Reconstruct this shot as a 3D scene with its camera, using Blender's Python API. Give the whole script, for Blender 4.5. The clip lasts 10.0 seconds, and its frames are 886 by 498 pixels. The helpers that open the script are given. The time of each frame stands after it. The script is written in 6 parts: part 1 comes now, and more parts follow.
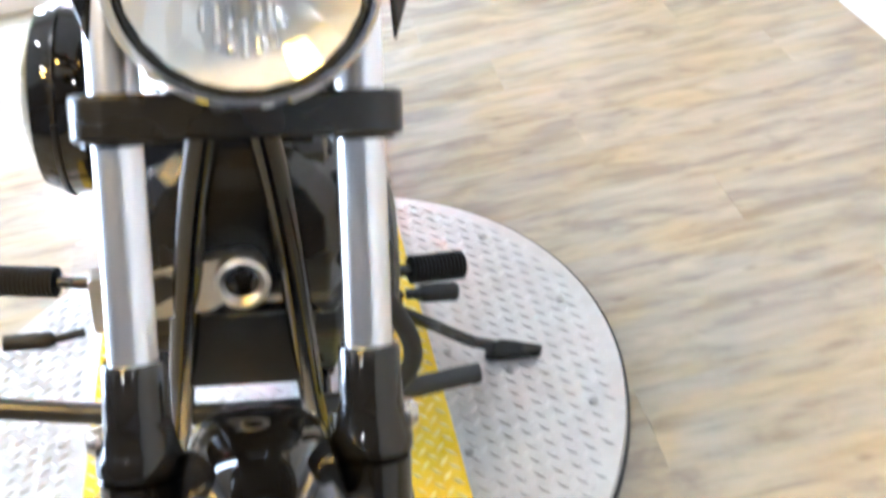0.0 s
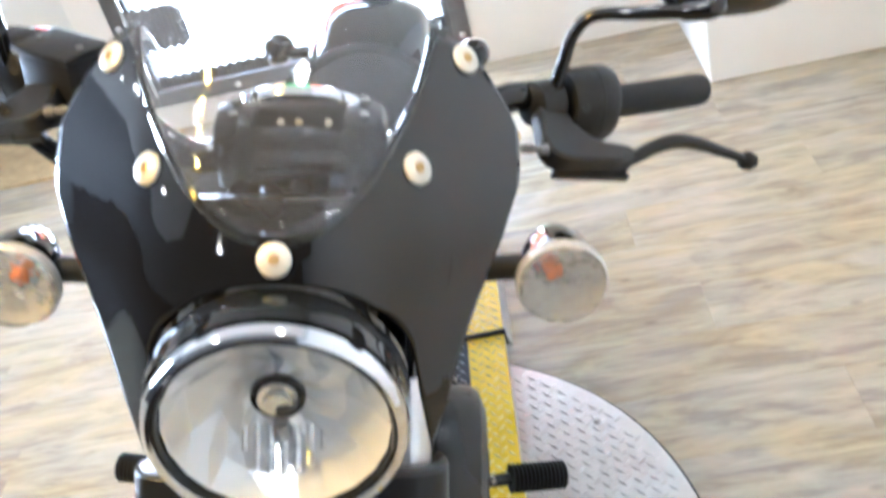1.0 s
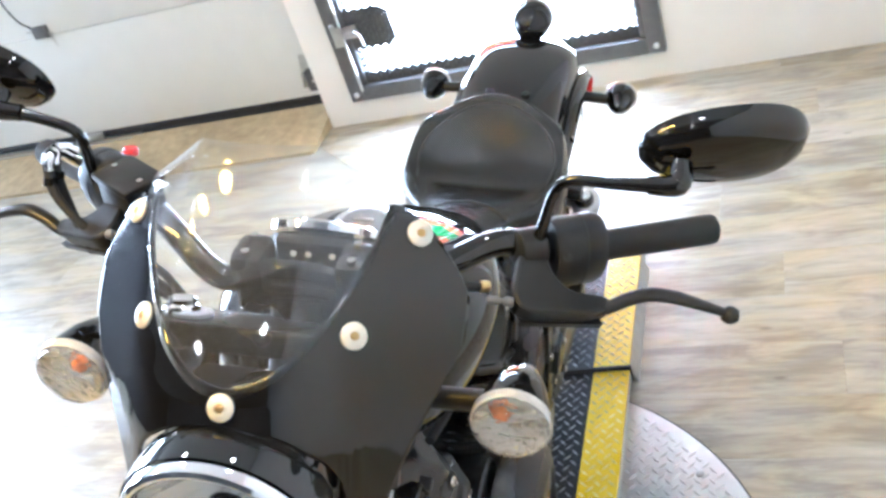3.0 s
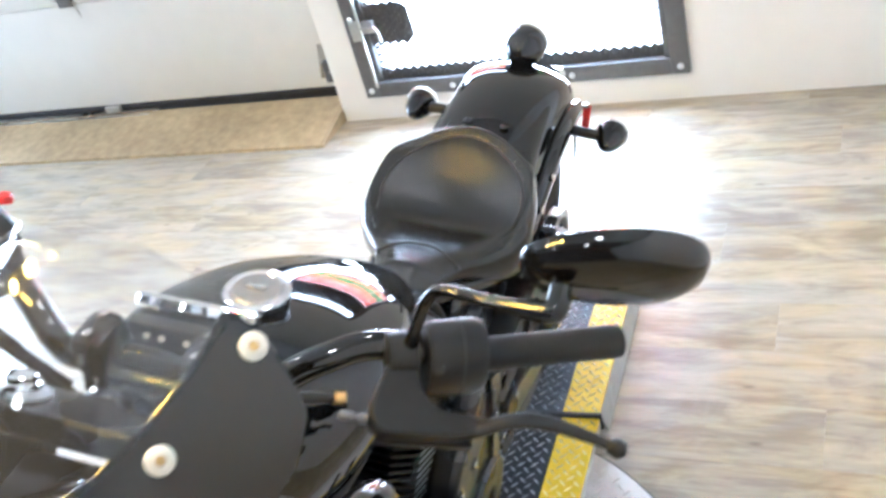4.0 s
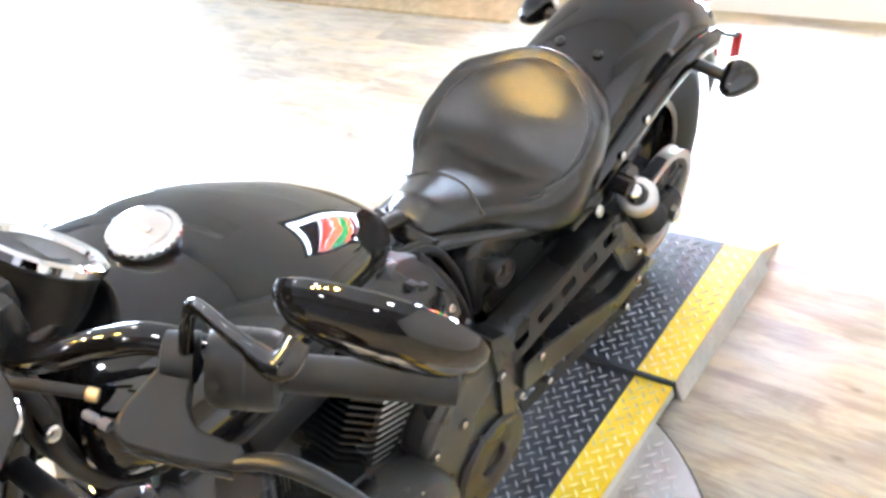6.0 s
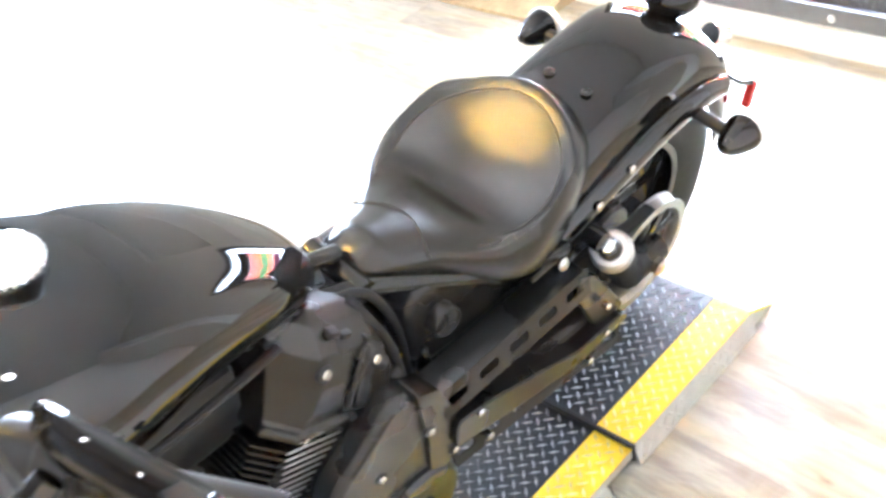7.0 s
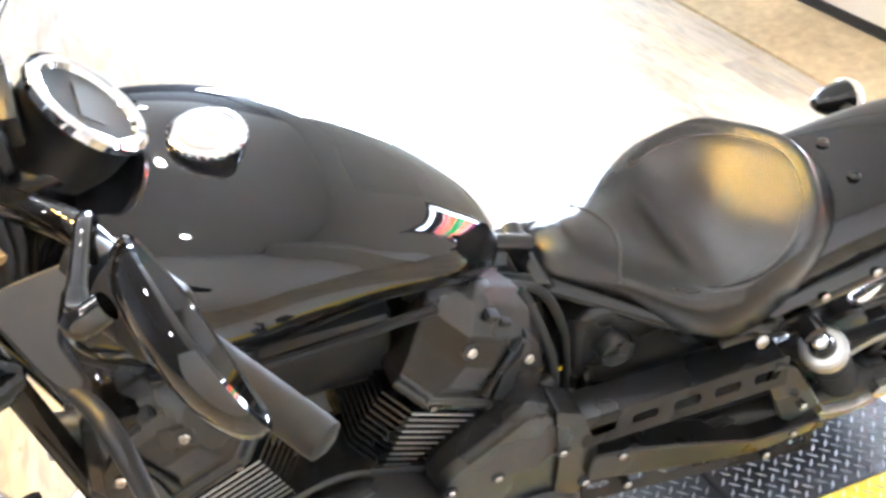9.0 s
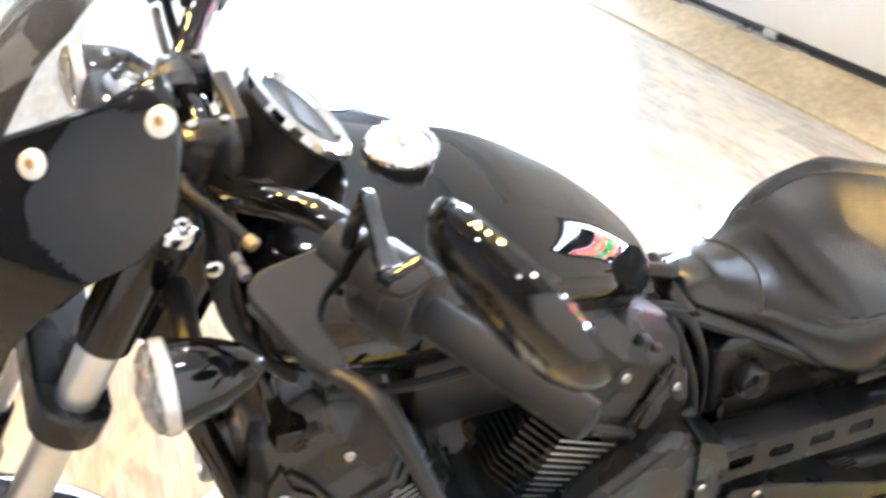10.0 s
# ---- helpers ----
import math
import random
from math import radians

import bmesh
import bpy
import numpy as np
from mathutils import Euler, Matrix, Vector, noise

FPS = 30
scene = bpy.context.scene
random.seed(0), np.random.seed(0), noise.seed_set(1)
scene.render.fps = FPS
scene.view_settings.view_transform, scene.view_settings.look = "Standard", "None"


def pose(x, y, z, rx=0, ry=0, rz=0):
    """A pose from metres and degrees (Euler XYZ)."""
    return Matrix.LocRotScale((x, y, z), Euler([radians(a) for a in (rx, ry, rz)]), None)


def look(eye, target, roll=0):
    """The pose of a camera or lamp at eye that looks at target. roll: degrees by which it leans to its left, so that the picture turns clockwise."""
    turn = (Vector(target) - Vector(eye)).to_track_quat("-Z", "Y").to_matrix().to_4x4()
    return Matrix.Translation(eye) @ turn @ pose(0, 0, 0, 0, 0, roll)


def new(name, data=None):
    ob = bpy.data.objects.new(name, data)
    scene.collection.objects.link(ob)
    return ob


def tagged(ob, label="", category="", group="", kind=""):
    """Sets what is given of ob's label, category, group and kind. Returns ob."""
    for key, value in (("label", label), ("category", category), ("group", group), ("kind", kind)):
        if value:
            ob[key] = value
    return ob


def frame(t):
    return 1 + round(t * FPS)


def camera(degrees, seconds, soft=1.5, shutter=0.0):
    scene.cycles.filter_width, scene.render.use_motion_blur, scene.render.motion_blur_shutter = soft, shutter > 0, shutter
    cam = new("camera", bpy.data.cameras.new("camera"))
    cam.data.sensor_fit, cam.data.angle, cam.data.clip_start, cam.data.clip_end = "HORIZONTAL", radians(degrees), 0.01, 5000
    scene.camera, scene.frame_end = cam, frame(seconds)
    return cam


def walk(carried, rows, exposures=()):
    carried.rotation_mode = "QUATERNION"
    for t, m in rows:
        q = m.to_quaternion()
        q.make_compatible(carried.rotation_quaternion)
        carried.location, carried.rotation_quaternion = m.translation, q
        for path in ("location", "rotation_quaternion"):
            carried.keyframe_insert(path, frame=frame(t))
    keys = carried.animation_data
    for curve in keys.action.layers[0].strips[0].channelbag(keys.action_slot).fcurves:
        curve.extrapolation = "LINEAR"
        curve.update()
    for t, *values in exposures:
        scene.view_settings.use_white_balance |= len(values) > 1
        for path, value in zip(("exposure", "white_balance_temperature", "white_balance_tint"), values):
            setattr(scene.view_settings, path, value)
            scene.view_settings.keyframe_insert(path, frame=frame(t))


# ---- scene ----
cam = camera(48.6, 10.0, soft=3.0, shutter=0.5)
PATH = [
    (0, (0.272, 0.04, 1.281), (0.331, 1.612, 0.046), -12.0),
    (0.3, (0.340, 0.081, 1.346), (0.276, 1.665, 0.165), -12.8),
    (0.5, (0.379, 0.105, 1.389), (0.236, 1.695, 0.184), -13.5),
    (1, (0.429, 0.178, 1.496), (0.179, 1.829, 0.395), -15.6),
    (1.5, (0.486, 0.193, 1.55), (0.12, 1.849, 0.489), -16.1),
    (2, (0.561, 0.203, 1.59), (0.073, 1.844, 0.556), -16.1),
    (3.3, (0.759, 0.234, 1.634), (-0.023, 1.748, 0.586), -20.8),
    (3.5, (0.784, 0.27, 1.628), (-0.019, 1.776, 0.585), -20.9),
    (4, (0.84, 0.409, 1.632), (0.018, 1.891, 0.57), -16.8),
    (4.5, (0.887, 0.508, 1.614), (0.029, 1.955, 0.533), -18.3),
    (5, (0.945, 0.596, 1.588), (-0.089, 1.913, 0.495), -19.3),
    (5.2, (0.978, 0.645, 1.583), (-0.107, 1.896, 0.463), -18.8),
    (6.3, (1.069, 0.808, 1.554), (-0.191, 1.836, 0.39), -17.3),
    (6.5, (1.065, 0.845, 1.55), (-0.21, 1.859, 0.39), -16.6),
    (7, (1.048, 0.971, 1.54), (-0.208, 1.964, 0.342), -12.1),
    (7.5, (1.032, 1.046, 1.534), (-0.234, 2.014, 0.324), -7.4),
    (8, (1.042, 1.047, 1.513), (-0.363, 1.902, 0.376), -5.5),
    (8.5, (1.07, 1.051, 1.503), (-0.46, 1.702, 0.392), -6.0),
    (9, (1.104, 1.056, 1.493), (-0.464, 1.609, 0.381), -3.0),
    (9.5, (1.098, 0.993, 1.485), (-0.536, 1.508, 0.454), -2.2),
    (10, (1.084, 0.864, 1.449), (-0.566, 1.439, 0.476), -2.5),
]
walk(cam, [(t, look(eye, target, roll)) for t, eye, target, roll in PATH], exposures=[(0.0, -0.02, 5020, 9), (0.5, -0.14, 4980, 9), (2.0, -0.18, 4900, 8), (3.5, -0.17, 4930, 8), (4.5, -0.04, 4960, 9), (5.2, 0.08, 5000, 10), (6.5, 0.56, 5270, 12), (7.5, 0.80, 5280, 12), (8.5, 0.66, 5360, 12), (9.4, 0.42, 5380, 12), (10.0, 0.36, 5300, 12)])

# ---- world and lights ----
world = bpy.data.worlds.new("world")
scene.world = world
world.use_nodes = True
wn = world.node_tree
sky = wn.nodes.new("ShaderNodeTexSky")
sky.sky_type, sky.sun_disc = "NISHITA", False
sky.sun_elevation, sky.sun_rotation = radians(38), radians(20)
wn.links.new(sky.outputs[0], wn.nodes["Background"].inputs[0])
wn.nodes["Background"].inputs[1].default_value = 0.12


def area_lamp(name, m, sx, sy, watts, colour):
    data = bpy.data.lights.new(name, "AREA")
    data.shape, data.size, data.size_y, data.energy, data.color = "RECTANGLE", sx, sy, watts, colour
    ob = new(name, data)
    ob.matrix_world = m
    return ob


DAY, WARM = (0.95, 0.98, 1.0), (1.0, 0.91, 0.78)
# daylight standing in the two glazed openings of the far wall
area_lamp("daylight_door", look((-0.40, 3.69, 0.83), (-0.40, 0.0, 0.83)), 1.2, 1.36, 150, DAY)
area_lamp("daylight_window", look((-5.15, 3.66, 1.25), (-5.15, 0.0, 1.25)), 2.2, 2.0, 350, DAY)
# extra daylight through the added, unseen side window
area_lamp("daylight_side", look((-6.62, 3.10, 1.25), (0.0, 3.10, 1.25)), 0.62, 1.9, 110, DAY)
# warm bulbs of the fitting above the bike
for wx, wy in ((-0.98, 0.06), (-0.72, 0.18), (-0.46, 0.30), (-0.18, 0.42)):
    area_lamp("warm_bulb", pose(wx, wy, 2.80), 0.11, 0.11, 23.0, (1.0, 0.54, 0.07)).data.shape = "DISK"

# ---- materials ----


def material(name, colour, rough=0.5, metal=0.0, coat=0.0, grain=0.0, grain_scale=60.0, bump=0.0, bump_scale=300.0,
             wear=0.0, random_tint=0.0, specular=0.5):
    m = bpy.data.materials.new(name)
    m.use_nodes = True
    n, l = m.node_tree.nodes, m.node_tree.links
    p = n["Principled BSDF"]
    p.inputs["Base Color"].default_value = (*colour, 1)
    p.inputs["Roughness"].default_value, p.inputs["Metallic"].default_value = rough, metal
    p.inputs["Coat Weight"].default_value = coat
    p.inputs["Coat Roughness"].default_value = 0.04
    p.inputs["Specular IOR Level"].default_value = specular
    at = n.new("ShaderNodeTexCoord")
    if grain or wear:
        fine, broad = n.new("ShaderNodeTexNoise"), n.new("ShaderNodeTexNoise")
        fine.inputs["Scale"].default_value, fine.inputs["Detail"].default_value = grain_scale, 6
        broad.inputs["Scale"].default_value, broad.inputs["Detail"].default_value = grain_scale / 12, 4
        for t in (fine, broad):
            l.new(at.outputs["Object"], t.inputs["Vector"])
        add = n.new("ShaderNodeMath")
        add.operation = "ADD"
        l.new(fine.outputs[0], add.inputs[0]), l.new(broad.outputs[0], add.inputs[1])
        tone = n.new("ShaderNodeMapRange")
        tone.inputs["From Min"].default_value, tone.inputs["From Max"].default_value = 0.6, 1.4
        tone.inputs["To Min"].default_value, tone.inputs["To Max"].default_value = 1 - grain, 1 + grain
        l.new(add.outputs[0], tone.inputs["Value"])
        mix = n.new("ShaderNodeVectorMath")
        mix.operation = "SCALE"
        mix.inputs[0].default_value = colour
        l.new(tone.outputs[0], mix.inputs["Scale"])
        l.new(mix.outputs[0], p.inputs["Base Color"])
        r = n.new("ShaderNodeMapRange")
        r.inputs["From Min"].default_value, r.inputs["From Max"].default_value = 0.3, 0.7
        r.inputs["To Min"].default_value, r.inputs["To Max"].default_value = max(0.02, rough - wear), min(1, rough + wear)
        l.new(broad.outputs[0], r.inputs["Value"])
        l.new(r.outputs[0], p.inputs["Roughness"])
    if bump:
        b, t = n.new("ShaderNodeBump"), n.new("ShaderNodeTexNoise")
        t.inputs["Scale"].default_value, t.inputs["Detail"].default_value = bump_scale, 3
        b.inputs["Strength"].default_value, b.inputs["Distance"].default_value = bump, 0.002
        l.new(at.outputs["Object"], t.inputs["Vector"])
        l.new(t.outputs[0], b.inputs["Height"])
        l.new(b.outputs[0], p.inputs["Normal"])
    return m


def glass_material(name, tint, rough, weight, haze=0.0):
    """A thin clear sheet: see-through, with a Fresnel gloss; haze mixes in pale colour for glare."""
    m = bpy.data.materials.new(name)
    m.use_nodes = True
    n, l = m.node_tree.nodes, m.node_tree.links
    n.remove(n["Principled BSDF"])
    clear, gloss, mix, fr = (n.new("ShaderNodeBsdfTransparent"), n.new("ShaderNodeBsdfGlossy"), n.new("ShaderNodeMixShader"),
                             n.new("ShaderNodeLayerWeight"))
    clear.inputs[0].default_value = (*tint, 1)
    gloss.inputs["Roughness"].default_value = rough
    fr.inputs["Blend"].default_value = 0.5
    power, scale = n.new("ShaderNodeMath"), n.new("ShaderNodeMath")
    power.operation, scale.operation = "POWER", "MULTIPLY_ADD"
    power.inputs[1].default_value, scale.inputs[1].default_value, scale.inputs[2].default_value = 5.0, 0.9 * weight, 0.04 * weight
    l.new(fr.outputs["Facing"], power.inputs[0]), l.new(power.outputs[0], scale.inputs[0]), l.new(scale.outputs[0], mix.inputs[0])
    l.new(clear.outputs[0], mix.inputs[1]), l.new(gloss.outputs[0], mix.inputs[2])
    # pale diffuse colour standing in for bright reflections on the sheet
    if haze:
        veil, over = n.new("ShaderNodeBsdfDiffuse"), n.new("ShaderNodeMixShader")
        veil.inputs[0].default_value = (0.8, 0.81, 0.84, 1)
        over.inputs[0].default_value = haze
        l.new(mix.outputs[0], over.inputs[1]), l.new(veil.outputs[0], over.inputs[2]), l.new(over.outputs[0], n["Material Output"].inputs[0])
    else:
        l.new(mix.outputs[0], n["Material Output"].inputs[0])
    return m


def lens_material(name):
    """Clear moulded glass with small cast facets."""
    m = material(name, (0.97, 0.97, 0.95), 0.05)
    n, l = m.node_tree.nodes, m.node_tree.links
    p = n["Principled BSDF"]
    p.inputs["Transmission Weight"].default_value, p.inputs["IOR"].default_value = 0.92, 1.45
    cells, b, at = n.new("ShaderNodeTexVoronoi"), n.new("ShaderNodeBump"), n.new("ShaderNodeTexCoord")
    cells.inputs["Scale"].default_value = 90
    b.inputs["Strength"].default_value, b.inputs["Distance"].default_value = 0.8, 0.0042
    l.new(at.outputs["Object"], cells.inputs["Vector"]), l.new(cells.outputs["Distance"], b.inputs["Height"]), l.new(b.outputs[0], p.inputs["Normal"])
    return m


def glow_material(name, colour, strength):
    m = bpy.data.materials.new(name)
    m.use_nodes = True
    p = m.node_tree.nodes["Principled BSDF"]
    p.inputs["Base Color"].default_value = (*colour, 1)
    p.inputs["Emission Color"].default_value = (*colour, 1)
    p.inputs["Emission Strength"].default_value = strength
    return m


def wood_floor_material():
    """Pale grey-brown vinyl oak: short streaks along each plank, cloudy tone, a few knots; each plank a little different."""
    m = bpy.data.materials.new("vinyl_oak")
    m.use_nodes = True
    n, l = m.node_tree.nodes, m.node_tree.links
    p = n["Principled BSDF"]
    at, info, shift = n.new("ShaderNodeTexCoord"), n.new("ShaderNodeObjectInfo"), n.new("ShaderNodeVectorMath")
    shift.operation = "ADD"
    spread = n.new("ShaderNodeVectorMath")
    spread.operation = "SCALE"
    spread.inputs[0].default_value = (13.0, 7.0, 3.0)
    l.new(info.outputs["Random"], spread.inputs["Scale"])
    l.new(at.outputs["Object"], shift.inputs[0]), l.new(spread.outputs[0], shift.inputs[1])

    def streaks(stretch, detail, distortion, rough=0.6):
        mp, t = n.new("ShaderNodeMapping"), n.new("ShaderNodeTexNoise")
        mp.inputs["Scale"].default_value = stretch
        t.inputs["Scale"].default_value, t.inputs["Detail"].default_value, t.inputs["Roughness"].default_value = 1.0, detail, rough
        t.inputs["Distortion"].default_value = distortion
        l.new(shift.outputs[0], mp.inputs[0]), l.new(mp.outputs[0], t.inputs["Vector"])
        return t.outputs[0]

    def math_node(op, a, b):
        k = n.new("ShaderNodeMath")
        k.operation = op
        for slot, v in ((0, a), (1, b)):
            if isinstance(v, (int, float)):
                k.inputs[slot].default_value = v
            else:
                l.new(v, k.inputs[slot])
        return k.outputs[0]

    long_grain, dashes, cloud, tint = (streaks((2.2, 30, 1), 6, 0.5), streaks((7.0, 55, 1), 4, 1.1), streaks((4.2, 12.0, 1), 4, 1.0), streaks((3.2, 8.0, 1), 2, 0.6))
    value = math_node("ADD", math_node("MULTIPLY", long_grain, 0.28), math_node("ADD", math_node("MULTIPLY", dashes, 0.24), math_node("MULTIPLY", cloud, 0.48)))
    value = math_node("ADD", value, math_node("MULTIPLY", math_node("SUBTRACT", info.outputs["Random"], 0.5), 0.07))
    ramp = n.new("ShaderNodeValToRGB")
    e = ramp.color_ramp.elements
    e[0].position, e[0].color = 0.24, (0.175, 0.153, 0.122, 1)
    e[1].position, e[1].color = 0.76, (0.545, 0.518, 0.435, 1)
    for pos, col in ((0.42, (0.285, 0.262, 0.222)), (0.51, (0.396, 0.369, 0.306)), (0.60, (0.466, 0.438, 0.362))):
        e.new(pos).color = (*col, 1)
    l.new(value, ramp.inputs[0])
    warm = n.new("ShaderNodeMix")
    warm.data_type, warm.blend_type = "RGBA", "MULTIPLY"
    k = n.new("ShaderNodeMapRange")
    k.inputs["From Min"].default_value, k.inputs["From Max"].default_value = 0.42, 0.62
    l.new(tint, k.inputs["Value"]), l.new(k.outputs[0], warm.inputs["Factor"])
    l.new(ramp.outputs[0], warm.inputs["A"])
    warm.inputs["B"].default_value = (1.05, 0.98, 0.80, 1)
    # knots
    cells = n.new("ShaderNodeTexVoronoi")
    mp = n.new("ShaderNodeMapping")
    mp.inputs["Scale"].default_value = (5.0, 11.0, 1)
    l.new(shift.outputs[0], mp.inputs[0]), l.new(mp.outputs[0], cells.inputs["Vector"])
    cells.inputs["Scale"].default_value = 1.0
    spot = n.new("ShaderNodeMapRange")
    spot.inputs["From Min"].default_value, spot.inputs["From Max"].default_value = 0.02, 0.10
    spot.inputs["To Min"].default_value, spot.inputs["To Max"].default_value = 0.62, 1.0
    l.new(cells.outputs["Distance"], spot.inputs["Value"])
    knot = n.new("ShaderNodeVectorMath")
    knot.operation = "SCALE"
    l.new(warm.outputs["Result"], knot.inputs[0]), l.new(spot.outputs[0], knot.inputs["Scale"])
    l.new(knot.outputs[0], p.inputs["Base Color"])
    rr = n.new("ShaderNodeMapRange")
    rr.inputs["To Min"].default_value, rr.inputs["To Max"].default_value = 0.24, 0.41
    l.new(cloud, rr.inputs["Value"]), l.new(rr.outputs[0], p.inputs["Roughness"])
    b = n.new("ShaderNodeBump")
    b.inputs["Strength"].default_value, b.inputs["Distance"].default_value = 0.2, 0.001
    l.new(long_grain, b.inputs["Height"]), l.new(b.outputs[0], p.inputs["Normal"])
    return m


def backlit_material(name, colour):
    """Printed translucent film that lets daylight through."""
    m = bpy.data.materials.new(name)
    m.use_nodes = True
    n, l = m.node_tree.nodes, m.node_tree.links
    n.remove(n["Principled BSDF"])
    a, b, mix = n.new("ShaderNodeBsdfDiffuse"), n.new("ShaderNodeBsdfTranslucent"), n.new("ShaderNodeMixShader")
    a.inputs[0].default_value = b.inputs[0].default_value = (*colour, 1)
    mix.inputs[0].default_value = 0.6
    l.new(a.outputs[0], mix.inputs[1]), l.new(b.outputs[0], mix.inputs[2])
    l.new(mix.outputs[0], n["Material Output"].inputs[0])
    return m


M_FLOOR = wood_floor_material()
M_WALL = material("white_wall_paint", (0.83, 0.825, 0.80), 0.55, grain=0.03, grain_scale=8, bump=0.08, bump_scale=180)
# dark tones for unseen surfaces, chosen for what the black bodywork reflects
M_UNSEENCEIL = material("dark_unseen_ceiling", (0.17, 0.17, 0.178), 0.8, grain=0.06, grain_scale=6)
M_UNSEENWALL = material("dark_unseen_wall", (0.05, 0.05, 0.055), 0.5, grain=0.08, grain_scale=6)
M_CEIL = material("pale_ceiling_paint", (0.72, 0.71, 0.69), 0.8, grain=0.03, grain_scale=6)
M_GDOOR = material("garage_door_white_steel", (0.76, 0.775, 0.76), 0.4, grain=0.03, grain_scale=10, wear=0.08)
M_PLY = material("raw_plywood", (0.40, 0.315, 0.18), 0.6, grain=0.34, grain_scale=26, bump=0.2, bump_scale=90)
# black rubber; also colours the painted shade of recesses, slots and grooves
M_SEALSHADE = material("black_rubber_seal_and_recess_shade", (0.02, 0.02, 0.022), 0.6, grain=0.2, grain_scale=40)
M_ZINC = material("zinc_plated_steel", (0.62, 0.62, 0.60), 0.35, 1.0, grain=0.15, grain_scale=60, wear=0.12)
M_GREYSTEEL = material("grey_powder_coated_steel", (0.13, 0.13, 0.135), 0.45, 0.3, grain=0.18, grain_scale=30, wear=0.1)
M_MESH = material("dark_expanded_metal", (0.10, 0.10, 0.105), 0.5, 0.5, grain=0.25, grain_scale=60)
M_PLATE = material("bare_tread_plate", (0.66, 0.65, 0.63), 0.42, 1.0, grain=0.12, grain_scale=30, wear=0.14, bump=0.05, bump_scale=120)
M_BLACKPLATE = material("black_painted_tread_plate", (0.022, 0.025, 0.031), 0.38, 0.0, grain=0.35, grain_scale=40, wear=0.14, bump=0.06, bump_scale=150)
M_BLACKTREAD = material("worn_black_tread", (0.26, 0.27, 0.29), 0.34, 0.45, grain=0.35, grain_scale=50, wear=0.12)
M_YELLOW = material("yellow_painted_tread_plate", (0.78, 0.55, 0.02), 0.33, grain=0.16, grain_scale=35, wear=0.14, bump=0.06, bump_scale=150)
M_YELLOWTREAD = material("worn_yellow_tread", (0.84, 0.74, 0.36), 0.32, 0.25, grain=0.2, grain_scale=60, wear=0.1)
M_GLOSS = material("gloss_black_paint", (0.005, 0.005, 0.0055), 0.045, specular=0.60, grain=0.3, grain_scale=20)
M_SATIN = material("satin_black_paint", (0.011, 0.011, 0.0112), 0.26, specular=0.44, grain=0.25, grain_scale=60, wear=0.08, bump=0.03, bump_scale=600)
M_FRAME = material("gloss_black_frame_paint", (0.007, 0.007, 0.0072), 0.12, grain=0.25, grain_scale=40, wear=0.04)
M_ENGINE = material("black_engine_casting", (0.013, 0.0128, 0.0126), 0.27, specular=0.52, grain=0.3, grain_scale=70, wear=0.1, bump=0.15, bump_scale=700)
M_PLASTIC = material("black_moulded_plastic", (0.012, 0.012, 0.0125), 0.38, specular=0.34, grain=0.2, grain_scale=60, bump=0.12, bump_scale=900)
M_RUBBER = material("black_rubber", (0.012, 0.012, 0.0125), 0.6, specular=0.35, grain=0.25, grain_scale=80, bump=0.1, bump_scale=700)
M_TYRE = material("tyre_rubber", (0.018, 0.018, 0.018), 0.7, grain=0.3, grain_scale=60, bump=0.15, bump_scale=500)
M_LEATHER = material("black_seat_vinyl", (0.012, 0.0117, 0.0113), 0.155, grain=0.25, grain_scale=50, wear=0.05, bump=0.22, bump_scale=620)
M_PIPING = material("black_seat_piping", (0.022, 0.021, 0.020), 0.45, grain=0.2, grain_scale=90)
M_CHROME = material("chrome", (0.82, 0.82, 0.82), 0.07, 1.0, grain=0.05, grain_scale=30)
M_TUBE = material("polished_fork_tube", (0.84, 0.84, 0.85), 0.30, 1.0, grain=0.06, grain_scale=25, wear=0.04)
M_ALU = material("cast_aluminium", (0.44, 0.43, 0.41), 0.38, 1.0, grain=0.15, grain_scale=60, bump=0.1, bump_scale=500)
M_BOLT = material("bright_bolt_steel", (0.52, 0.50, 0.47), 0.26, 1.0, grain=0.1, grain_scale=90)
M_SCREW = material("brass_washered_screw", (0.58, 0.40, 0.17), 0.30, 1.0, grain=0.12, grain_scale=120)
M_WASHER = material("pale_satin_screw_head", (0.70, 0.67, 0.58), 0.36, 0.35, grain=0.1, grain_scale=150)
M_SCREEN = glass_material("smoked_acrylic", (0.95, 0.96, 0.97), 0.04, 1.0, 0.02)
M_LENS = glass_material("clear_lamp_glass", (0.95, 0.96, 0.96), 0.02, 1.4)
M_FLUTE = material("bright_flute", (0.97, 0.97, 0.96), 0.12, 0.55, coat=1.0, grain=0.04)
M_REFL = material("lamp_reflector", (0.97, 0.97, 0.96), 0.14, 0.28, coat=1.0, grain=0.05, grain_scale=60, bump=0.3, bump_scale=60, specular=1.0)
M_SIGLENS = material("clear_ribbed_signal_lens", (0.62, 0.60, 0.57), 0.15, 0.4, grain=0.3, grain_scale=120, bump=0.5, bump_scale=260)
M_SIGGLASS = lens_material("moulded_signal_glass")
M_AMBER = material("amber_bulb", (0.62, 0.17, 0.05), 0.2, grain=0.1)
M_RED = material("red_plastic", (0.62, 0.035, 0.03), 0.25, grain=0.1)
M_LCD = material("grey_display_face", (0.075, 0.08, 0.08), 0.6, specular=0.08, grain=0.12, grain_scale=30)
M_MIRROR = material("mirror_glass", (0.9, 0.9, 0.9), 0.02, 1.0)
